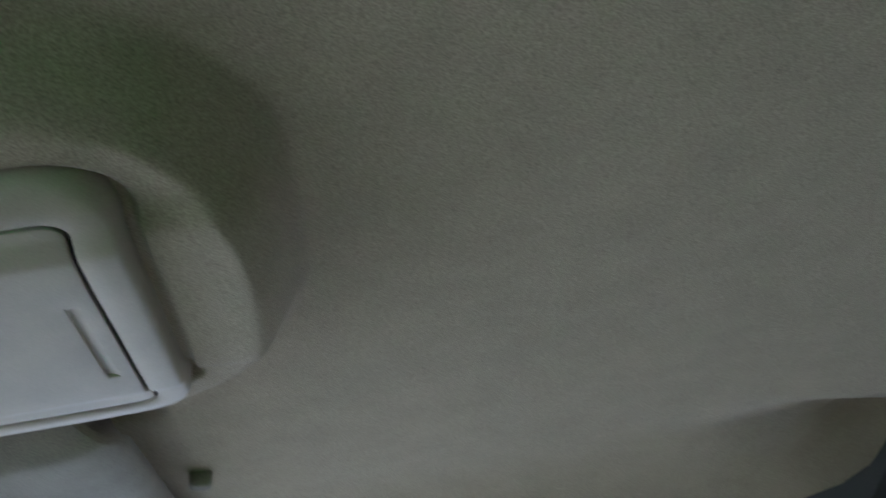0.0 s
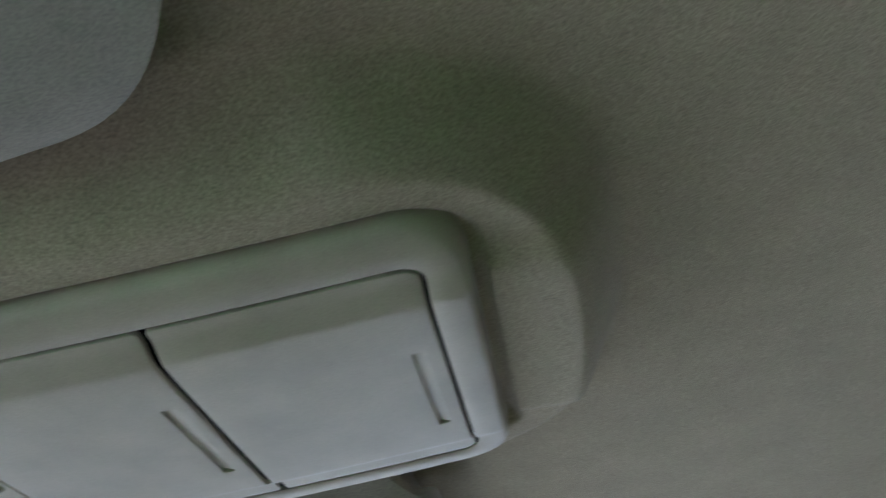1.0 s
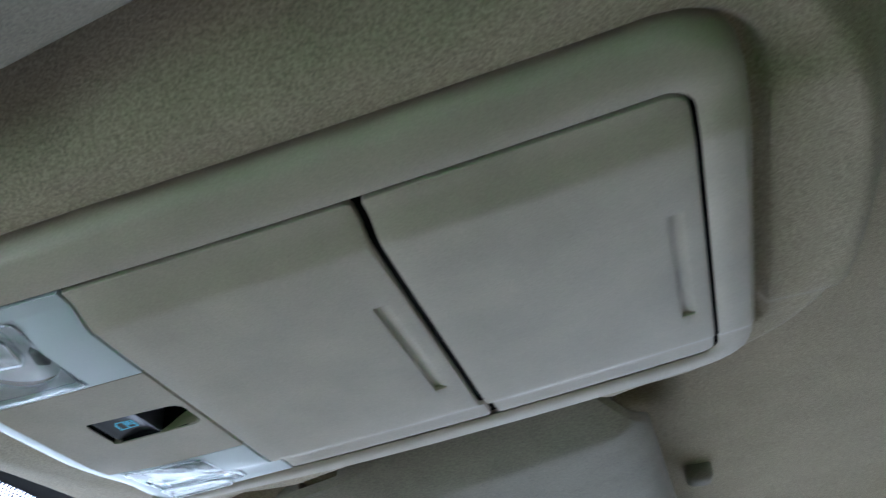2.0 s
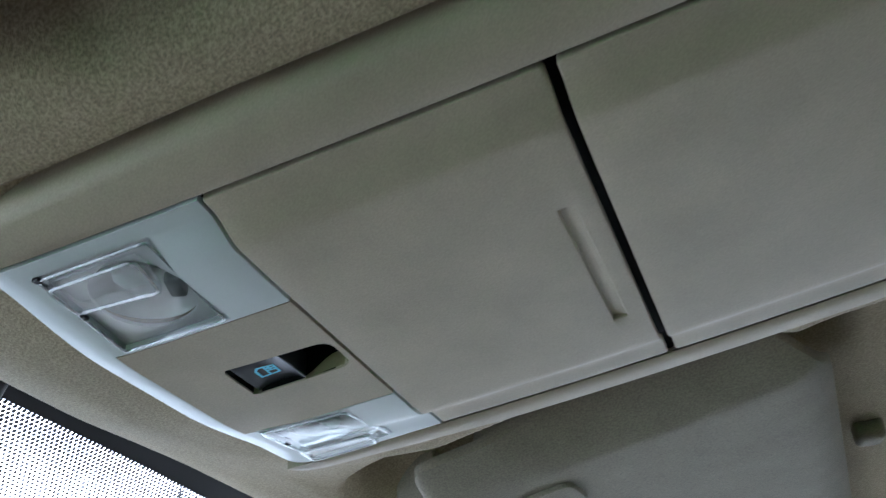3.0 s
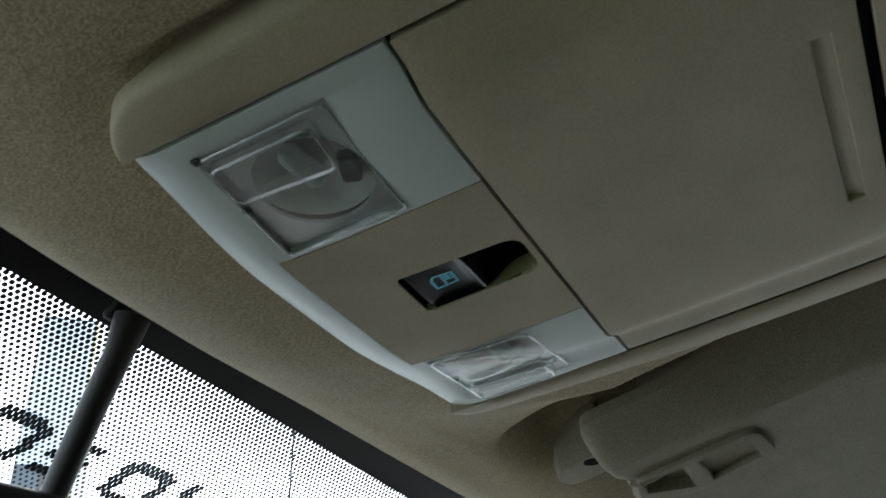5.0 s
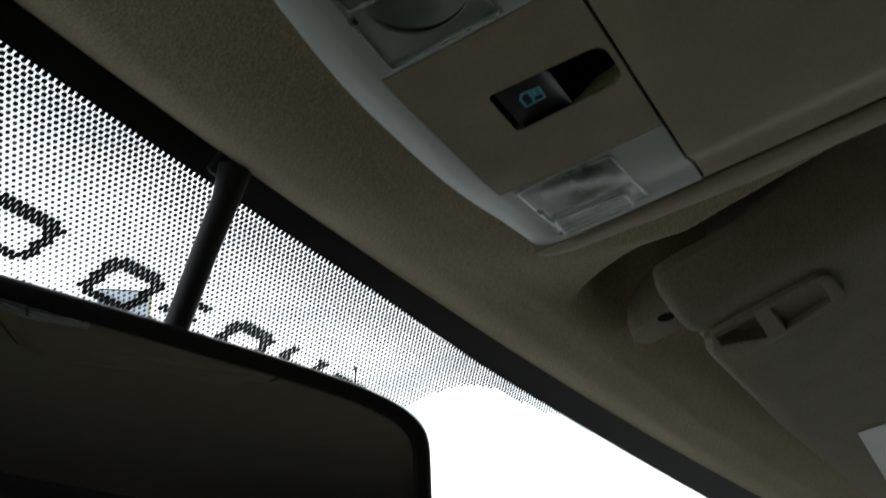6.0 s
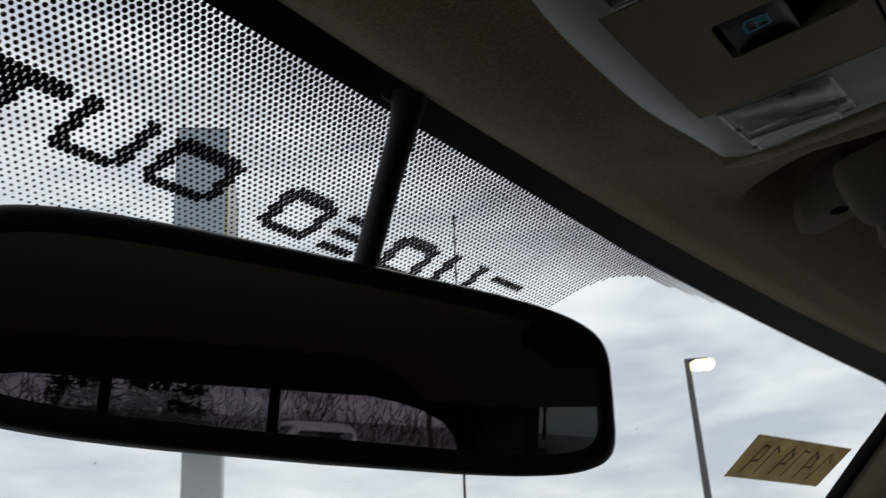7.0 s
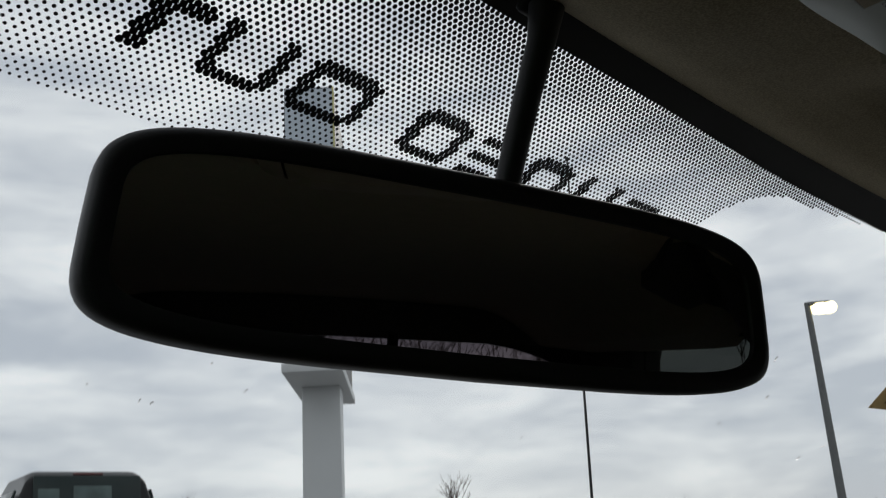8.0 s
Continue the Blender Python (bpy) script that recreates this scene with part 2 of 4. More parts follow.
def poly_hit(c, a, pts):
    """Where the ray from c at angle a leaves the closed outline pts."""
    d, best = (math.cos(a), math.sin(a)), None
    for p, q in zip(pts, pts[1:] + pts[:1]):
        ex, ey = q[0] - p[0], q[1] - p[1]
        det = d[0] * -ey + d[1] * ex
        if abs(det) < 1e-12:
            continue
        rx, ry = p[0] - c[0], p[1] - c[1]
        t, u = (rx * -ey + ry * ex) / det, (d[0] * ry - d[1] * rx) / det
        if t > 1e-9 and -1e-6 <= u <= 1 + 1e-6 and (best is None or t > best):
            best = t
    return (c[0] + d[0] * best, c[1] + d[1] * best)


def annulus(outer, inner, centre, zf, thick, n=56, rings=4):
    """A plate between two outlines round one centre; its lower face follows zf."""
    angles = sorted([2 * math.pi * k / n for k in range(n)] + [math.atan2(y - centre[1], x - centre[0]) % (2 * math.pi) for x, y in outer])
    bm = bmesh.new()
    lay = []
    for k in range(rings + 1):
        f = k / rings
        ring = []
        for a in angles:
            p, q = poly_hit(centre, a, outer), poly_hit(centre, a, inner)
            x, y = p[0] + (q[0] - p[0]) * f, p[1] + (q[1] - p[1]) * f
            ring.append(bm.verts.new((x, y, zf(x, y))))
        lay.append(ring)
    lay.append([bm.verts.new(v.co + Vector((0, 0, thick))) for v in lay[-1]])
    lay.insert(0, [bm.verts.new(v.co + Vector((0, 0, thick))) for v in lay[0]])
    m = len(angles)
    for a, b in zip(lay, lay[1:]):
        for k in range(m):
            bm.faces.new((a[k], a[(k + 1) % m], b[(k + 1) % m], b[k]))
    bmesh.ops.remove_doubles(bm, verts=bm.verts, dist=1e-7)
    return bm


def block(size, at=(0, 0, 0), bevel=0.0, segments=3, m=None, bm=None):
    """A box centred on at, with rounded edges."""
    mine = bmesh.new()
    bmesh.ops.create_cube(mine, size=1)
    bmesh.ops.scale(mine, vec=size, verts=mine.verts)
    if bevel:
        bmesh.ops.bevel(mine, geom=mine.edges[:], offset=bevel, segments=segments, profile=0.5, affect="EDGES", clamp_overlap=True)
    bmesh.ops.transform(mine, matrix=(m or Matrix()) if m else Matrix.Translation(at), verts=mine.verts)
    if bm is None:
        return mine
    me = bpy.data.meshes.new("tmp")
    mine.to_mesh(me)
    mine.free()
    bm.from_mesh(me)
    bpy.data.meshes.remove(me)
    return bm


def tube(points, radii, sides=12, bm=None):
    """A round bar along points."""
    bm = bm or bmesh.new()
    rings = []
    pts = [Vector(p) for p in points]
    for i, p in enumerate(pts):
        d = (pts[min(i + 1, len(pts) - 1)] - pts[max(i - 1, 0)]).normalized()
        q = d.to_track_quat("Z", "Y")
        r = radii[i] if isinstance(radii, (list, tuple)) else radii
        rings.append([bm.verts.new(p + q @ Vector((r * math.cos(a), r * math.sin(a), 0))) for a in (2 * math.pi * k / sides for k in range(sides))])
    for a, b in zip(rings, rings[1:]):
        for k in range(sides):
            bm.faces.new((a[k], a[(k + 1) % sides], b[(k + 1) % sides], b[k]))
    bm.faces.new(rings[0][::-1])
    bm.faces.new(rings[-1])
    return bm


def grid(xs, ys, f, thick=0.0):
    """A sheet of points f(u, v), optionally thickened along -/+ z by thick."""
    bm = bmesh.new()
    rows = [[bm.verts.new(f(x, y)) for x in xs] for y in ys]
    for a, b in zip(rows, rows[1:]):
        for k in range(len(xs) - 1):
            bm.faces.new((a[k], a[k + 1], b[k + 1], b[k]))
    if thick:
        got = bmesh.ops.extrude_face_region(bm, geom=bm.faces[:])
        for v in got["geom"]:
            if isinstance(v, bmesh.types.BMVert):
                v.co.z += thick
    return bm


def steps(a, b, n):
    return [a + (b - a) * k / n for k in range(n + 1)]


def smooth01(t):
    t = max(0.0, min(1.0, t))
    return t * t * (3 - 2 * t)


# ---------------------------------------------------------------- the cab's main surfaces
TOP = 1.80  # height of the console's face at the front edge of its first door


def console_z(x, y):
    """The console's lower face: falls towards the windscreen, turned up at both sides."""
    ax = abs(x)
    wide = 0.040 * smooth01((y - 0.010) / 0.050)
    step = 0.0044 * smooth01((ax - 0.0570 + wide) / (0.014 + wide)) if x > 0 else 0.0039 * smooth01((ax - 0.0645 + wide) / (0.0135 + wide))
    return TOP - 0.0045 - 0.095 * y + 0.15 * y * y + step + 0.025 * max(0.0, ax - 0.050) + 0.04 * max(0.0, ax - 0.0785)


def glass_point(x, v):
    """The windscreen: v metres down the slope from its upper dark band."""
    return (x, 0.163 - 0.16 * x * x + v * math.cos(radians(38)), TOP + 0.0235 - 0.08 * x * x - v * math.sin(radians(38)))


def headliner_z(x, y):
    q = y + 0.16 * x * x
    w = min(0.75, max(0.0, 0.10 - q))
    base = TOP + 0.012 + 0.21 * w - 0.14 * w * w
    base -= 0.05 * x * x
    # the shaded trough that leads to the middle pillar
    along, off = (x - 0.30) * 0.62 - (y + 0.60) * 0.78, (x - 0.30) * 0.78 + (y + 0.60) * 0.62
    base += 0.060 * smooth01((along - 0.05) / 0.08) * max(0.0, 1 - (off / 0.06) ** 2) ** 2
    base -= min(0.09, (1.9 if x > 0 else 0.72) * max(0.0, abs(x) - 0.40) ** 2) * smooth01((-0.05 - q) / 0.25)
    # the rounded swelling that carries the console
    dx, dy = max(0.0, abs(x) - 0.050), max(0.0, -0.145 - y + 1.2 * min(x * x, 0.02) * smooth01((-0.145 - y) / 0.04), y - 0.03)
    d = ((dx ** 3 + dy ** 3) ** (1 / 3) if y < -0.1 else math.hypot(dx, dy)) - 0.04
    rear = smooth01(dy / (dx + dy + 1e-6)) if y < -0.1 else 0.0
    wide = smooth01((x - 0.03) / 0.05) * (1 - smooth01((y - 0.01) / 0.05)) * smooth01((y + 0.175) / 0.07)
    flat, fall = 0.024 + 0.013 * wide, 0.040 - 0.016 * wide + 0.024 * smooth01((y - 0.02) / 0.06)
    k = 1 - smooth01((d - flat - (0.050 - flat) * rear) / (fall + (0.024 - fall) * rear))
    face = console_z(max(-0.085, min(0.085, x)), max(-0.2, min(0.075, y))) + 0.0085 - 0.0012 * rear + 0.06 * max(0.0, d - 0.012)
    z = base + (min(face, base) - base) * k
    # open above the console's lamps and doors
    z += 0.026 * smooth01((0.090 - abs(x)) / 0.006) * smooth01((y + 0.190) / 0.006) * smooth01((0.060 - y) / 0.006)
    # the joint round the console's rear and left rails
    r = math.hypot(max(0.0, abs(x) - 0.0748), max(0.0, -0.1755 - y)) + 0.020 * max(0.0, y + 0.02)
    z += 0.0055 * smooth01((0.0297 - r) / 0.0035) * (1.0 if x < 0 else smooth01((0.090 - x) / 0.010)) * smooth01((0.058 - y) / 0.02)
    # the trough in which each visor lies
    ax = abs(x)
    tail = smooth01((-0.105 - y) / 0.05)
    reach = 0.020 + 0.26 * y + 2.2 * max(0.0, y) ** 2
    start = 0.1015 + 0.5 * (reach + math.sqrt(reach * reach + 0.00004)) + 0.030 * tail if x > 0 else 0.118 + 0.035 * smooth01((-0.02 - y) / 0.10) + 0.42 * max(0.0, y)
    pocket = smooth01((ax - start) / (0.009 + 0.014 * tail if x > 0 else 0.026)) * smooth01(((0.090 if x > 0 else 0.104) - y - 0.18 * max(0.0, ax - 0.20)) / 0.030) * smooth01((y + (0.170 if x > 0 else 0.165)) / (0.030 if x > 0 else 0.075))
    z += (0.022 + 0.012 * smooth01((0.048 - y) / 0.03)) * pocket * (1 - 0.8 * smooth01((ax - 0.17) / 0.05)) * smooth01((0.62 - ax) / 0.05)
    # the front lip rolls up to the glass
    lip = max(0.0, q - 0.118)
    return z + 14.0 * lip * lip


# headliner: one sheet from the windscreen to the rear window
def headliner():
    xs = steps(-0.79, -0.30, 22)[:-1] + steps(-0.30, -0.115, 64)[:-1] + steps(-0.115, -0.085, 26)[:-1] + steps(-0.085, 0.08, 58)[:-1] + steps(0.08, 0.19, 90)[:-1] + steps(0.19, 0.30, 30)[:-1] + steps(0.30, 0.79, 28)
    def edge(x):
        return 0.1535 - 0.16 * x * x
    ts = steps(0, 0.03, 8)[:-1] + steps(0.03, 0.50, 235)[:-1] + steps(0.50, 2.4, 20)
    def f(x, t):
        y = edge(x) - t
        return (x, y, headliner_z(x, y))
    bm = grid(xs, ts, f)
    got = bmesh.ops.extrude_face_region(bm, geom=bm.faces[:])
    for v in got["geom"]:
        if isinstance(v, bmesh.types.BMVert):
            v.co.z += 0.008
    ob = part("ceiling", bm, FABRIC, None, smooth=60)
    return tagged(ob, "tan woven fabric headliner with a moulded swelling for the console", "headliner", kind="structure")


headliner()


# windscreen: laminated glass, black ceramic border, fading dots with the printed emblem
def windscreen():
    root = thing("window_1", "curved windscreen with a black border, dotted fade and raindrops", "windscreen", kind="structure")
    xs, vs = steps(-0.72, 0.72, 36), steps(-0.03, 0.78, 12)
    bm = grid(xs, vs, lambda x, v: glass_point(x * (1 + 0.12 * max(0, v)), v))
    pane = part("pane", bm, GLASS, root, "clear laminated glass")
    pane.visible_shadow = False

    def on(x, v, lift=0.0012):
        p = glass_point(x, v)
        return Vector((p[0], p[1] - lift * math.sin(radians(38)), p[2] - lift * math.cos(radians(38))))

    def side(v):
        return 0.602 + 0.30 * v

    def band(x):
        return 0.0008 + 0.0024 * smooth01((abs(x) - 0.10) / 0.12)
    # border as strips: across the top, then down each side
    bm = bmesh.new()
    cut = steps(-0.57, 0.57, 40)
    rows = [[bm.verts.new(on(x, v)) for x in cut] for v in (-0.028, -0.012)] + [[bm.verts.new(on(x, band(x))) for x in cut]]
    for a, b in zip(rows, rows[1:]):
        for k in range(len(cut) - 1):
            bm.faces.new((a[k], a[k + 1], b[k + 1], b[k]))
    for s in (-1, 1):
        line = [(0.57, 0.0032)] + [(0.57 + 0.0455 * math.sin(a), 0.0032 + 0.0418 * (1 - math.cos(a))) for a in (0.35, 0.7, 1.05, 1.4)]
        line += [(side(v), v) for v in (0.06, 0.1, 0.2, 0.4, 0.6, 0.77)]
        out = [(0.57, -0.028), (0.60, -0.028), (0.64, -0.028), (0.70, -0.028), (0.715, 0.0), (0.72, 0.06), (0.725, 0.1), (0.74, 0.2), (0.76, 0.4), (0.78, 0.6), (0.80, 0.77)]
        va, vb = [bm.verts.new(on(s * x, v)) for x, v in line], [bm.verts.new(on(s * x, v)) for x, v in out]
        for k in range(len(line) - 1):
            bm.faces.new((va[k], va[k + 1], vb[k + 1], vb[k]))
    part("border", bm, FRIT, root, "solid black ceramic border")

    # emblem: plain boxes, troughs and bars of the print's size, slanted like it, made of swollen dots
    boxes = ((-0.0610, -0.0305), (-0.0095, 0.0175), (0.0560, 0.0820))
    troughs = ((-0.0945, -0.0675), (0.0900, 0.1160))
    bars = ((-0.1290, -0.0990, 0.0410, 0.0462), (-0.1175, -0.1105, 0.0462, 0.0605), (0.0235, 0.0420, 0.0420, 0.0462), (0.0235, 0.0420, 0.0494, 0.0532), (0.0235, 0.0420, 0.0566, 0.0605),
            (0.1235, 0.1470, 0.0420, 0.0462), (0.1235, 0.1470, 0.0566, 0.0605), (-0.1620, -0.1340, 0.0410, 0.0462))
    top_v, low_v, wide, tall = 0.0416, 0.0608, 0.0056, 0.0042

    def emblem_mark(x, v):
        """The number of the mark in which a place on the glass lies, or None."""
        x += 0.30 * (v - 0.051)
        shapes = [(x0, x1, top_v, low_v) for x0, x1 in boxes + troughs] + list(bars)
        for k, (x0, x1, v0, v1) in enumerate(shapes):
            if not (x0 <= x <= x1 and v0 <= v <= v1):
                continue
            if k >= len(boxes) + len(troughs):
                return k
            across = min(x - x0, x1 - x)
            cut = 0.0030 * max(0.0, 1 - across / 0.0040)
            if v > v1 - cut or (k < len(boxes) and v < v0 + cut * 0.6):
                continue
            if across < wide or v > v1 - tall or (k < len(boxes) and v < v0 + tall):
                return k
        return None

    def low(x):
        ax = abs(x)
        if ax < 0.172:
            return 0.0805
        if ax < 0.238:
            return 0.080 - 0.0705 * math.sqrt(max(0.0, 1 - ((0.242 - ax) / 0.0715) ** 2))
        return max(0.0, 0.0105 - (ax - 0.238) * 0.075)

    px, pv = 0.00262, 0.00182
    layers = {}
    rows_n = int(0.083 / pv)
    for r in range(rows_n):
        v = 0.0016 + r * pv
        fade = r / rows_n
        radius = 0.00108 - 0.00024 * smooth01(fade / 0.34) - 0.00034 * smooth01((fade - 0.30) / 0.70)
        for c in range(int(0.80 / px)):
            x = -0.40 + (c + 0.5 * (r % 2)) * px
            if v > low(x):
                continue
            mark = emblem_mark(x, v)
            rad = radius if mark is None else 0.00133
            if abs(x) > 0.24:
                rad *= max(0.35, 1 - (abs(x) - 0.24) * 4)
            verts, faces = layers.setdefault(mark, ([], []))
            base = len(verts)
            lift = 0.0013 + 0.00008 * (r % 2) + 0.00004 * (c % 2)
            for k in range(8):
                a = math.pi / 8 + k * math.pi / 4
                verts.append(on(x + rad * math.cos(a), v + rad * math.sin(a) * 0.95, lift))
            faces.append(tuple(range(base, base + 8)))
    for mark, (verts, faces) in layers.items():
        me = bpy.data.meshes.new("dots" if mark is None else "printed_mark")
        me.from_pydata(verts, [], faces)
        me.materials.append(FRIT)
        ob = new(me.name, me)
        ob.parent = root
        if mark is None:
            tagged(ob, "black printed dots thinning downwards", kind="stuff")

    # raindrops on the outside
    rng = random.Random(5)
    for k in range(46):
        x, v = rng.uniform(-0.32, 0.62), rng.uniform(0.09, 0.34)
        if k < 8:
            x, v = rng.uniform(-0.2, 0.0), rng.uniform(0.05, 0.2)
        size = rng.uniform(0.0004, 0.0010)
        bm = bmesh.new()
        bmesh.ops.create_uvsphere(bm, u_segments=8, v_segments=5, radius=size)
        p = on(x, v, -0.0006)
        bmesh.ops.transform(bm, matrix=Matrix.Translation(p) @ pose(0, 0, 0, -38, 0, rng.uniform(-20, 20)) @ Matrix.Diagonal((0.6, rng.uniform(1.2, 3.0), 0.5, 1)), verts=bm.verts)
        part("raindrop", bm, BULB, root, "" if k else "small clear water drop")


windscreen()


# A-pillars: rounded tan trims along the windscreen's sides
def pillars():
    for s in (-1, 1):
        bm = bmesh.new()
        rings = []
        for v in (-0.03, 0.0, 0.05, 0.12, 0.25, 0.45, 0.65, 0.80):
            x0 = 0.627 + 0.30 * v
            p = Vector(glass_point(x0, v))
            ring = []
            for dx, dn in ((0, 0.001), (-0.004, 0.006), (-0.002, 0.014), (0.012, 0.026), (0.04, 0.038), (0.08, 0.045), (0.12, 0.03), (0.13, -0.03), (0.06, -0.02)):
                q = p + Vector((dx, -dn * 0.62, -dn * 0.79))
                ring.append(bm.verts.new((s * q.x, q.y, q.z)))
            rings.append(ring)
        n = len(rings[0])
        for a, b in zip(rings, rings[1:]):
            for k in range(n):
                bm.faces.new((a[k], a[(k + 1) % n], b[(k + 1) % n], b[k]))
        bm.faces.new(rings[0])
        bm.faces.new(rings[-1])
        tagged(part("pillar_" + ("right" if s > 0 else "left"), bm, TAN, None, smooth=50), "tan plastic windscreen pillar trim beside the glass", "pillar trim", kind="structure")


pillars()


# cab shell: door sides with window openings, rear wall with a three-pane sliding window, floor, roof skin
def prism(points, x0, x1, bm):
    """A slab between x0 and x1 with the outline points (y, z)."""
    a, b = [bm.verts.new((x0, y, z)) for y, z in points], [bm.verts.new((x1, y, z)) for y, z in points]
    bm.faces.new(a), bm.faces.new(b[::-1])
    for k in range(len(a)):
        bm.faces.new((a[k], b[k], b[(k + 1) % len(a)], a[(k + 1) % len(a)]))


for s, tag in ((-1, "left"), (1, "right")):
    bm = bmesh.new()
    x0, x1 = s * 0.775, s * 0.845
    for pts in ([(-2.25, 0.45), (0.80, 0.45), (0.80, 1.24), (0.62, 1.36), (-2.25, 1.36)], [(-2.25, 1.79), (0.03, 1.79), (0.06, 1.80), (-0.02, 1.92), (-2.25, 1.92)],
                [(-0.96, 1.36), (-0.56, 1.36), (-0.56, 1.79), (-0.96, 1.79)], [(-2.25, 1.36), (-1.86, 1.36), (-1.86, 1.79), (-2.25, 1.79)], [(0.62, 1.36), (0.52, 1.36), (0.0, 1.79), (0.06, 1.80)]):
        prism(pts, x0, x1, bm)
    ob = part("wall_" + tag, bm, DASH)
    tagged(ob, "dark inner side of the truck with its door window openings", "door side", kind="structure")
    # left panes darker and greener than right ones, to shape the cab's light
    for name, y0, y1, mat in (("front_pane", -0.56, 0.52, GREEN if s < 0 else SIDE), ("rear_pane", -1.86, -0.96, REARSIDE if s < 0 else REARCLEAR)):
        bm = bmesh.new()
        pts = [(y0, 1.36), (y1, 1.36), (y1 if y1 < 0 else 0.0, 1.79), (y0, 1.79)]
        prism(pts, s * 0.808, s * 0.812, bm)
        part(name, bm, mat, ob, "side window glass, tinted to shape the light in the cab")

rear = thing("window_2", "three-pane sliding rear window in a black frame", "rear window", kind="structure")
bm = bmesh.new()
for x0, x1, z0, z1 in ((-0.80, 0.80, 0.45, 1.36), (-0.80, 0.80, 1.782, 1.95), (-0.80, -0.74, 1.36, 1.80), (0.74, 0.80, 1.36, 1.80)):
    block((x1 - x0, 0.06, z1 - z0), ((x0 + x1) / 2, -2.22, (z0 + z1) / 2), bm=bm)
tagged(part("wall_rear", bm, DASH), "dark rear cab wall below and round the rear window", "wall", kind="structure")
for x in (-0.255, 0.192):
    part("divider", block((0.030, 0.03, 0.44), (x, -2.2, 1.58), 0.004), RUBBER, rear, "black slider divider")
for x0, x1 in ((-0.74, -0.27), (-0.24, 0.177), (0.207, 0.74)):
    p = part("pane", block((x1 - x0, 0.005, 0.44), ((x0 + x1) / 2, -2.21, 1.58)), TINT, rear, "privacy-tinted pane")
for s in (-1, 1):
    bm = bmesh.new()
    fan = [bm.verts.new((s * x, -2.195, z)) for x, z in ((0.76, 1.80), (0.36, 1.795), (0.45, 1.783), (0.54, 1.770), (0.62, 1.750), (0.68, 1.722), (0.715, 1.688), (0.73, 1.65), (0.735, 1.58), (0.76, 1.56))]
    bm.faces.new(fan)
    got = bmesh.ops.extrude_face_region(bm, geom=bm.faces[:])
    for v in got["geom"]:
        if isinstance(v, bmesh.types.BMVert):
            v.co.y -= 0.02
    part("corner_trim", bm, RUBBER, rear, "rounded black corner of the frame")

tagged(part("floor", block((1.7, 3.1, 0.06), (0, -0.85, 0.46)), GREYSEAT), "dark carpeted cab floor", "floor", kind="structure")
tagged(part("roof_skin", grid(steps(-0.86, 0.86, 8), steps(-2.3, 0.15, 12), lambda x, y: (x, y - 0.16 * x * x, 1.99 - 0.09 * x * x - 0.55 * max(0, y + 0.35) ** 2), 0.02), PAINTWHITE), "painted steel truck roof above the headliner", "roof", kind="structure")
tagged(part("dashboard", block((1.56, 0.62, 0.55), (0, 0.62, 0.98), 0.08, 5), TANDASH), "tan moulded dashboard below the windscreen", "dashboard", kind="structure")
tagged(part("bonnet", block((2.06, 2.3, 0.62), (0, 1.95, 0.99), 0.12, 5), PAINTGREY), "painted truck bonnet ahead of the windscreen", "bonnet", kind="structure")


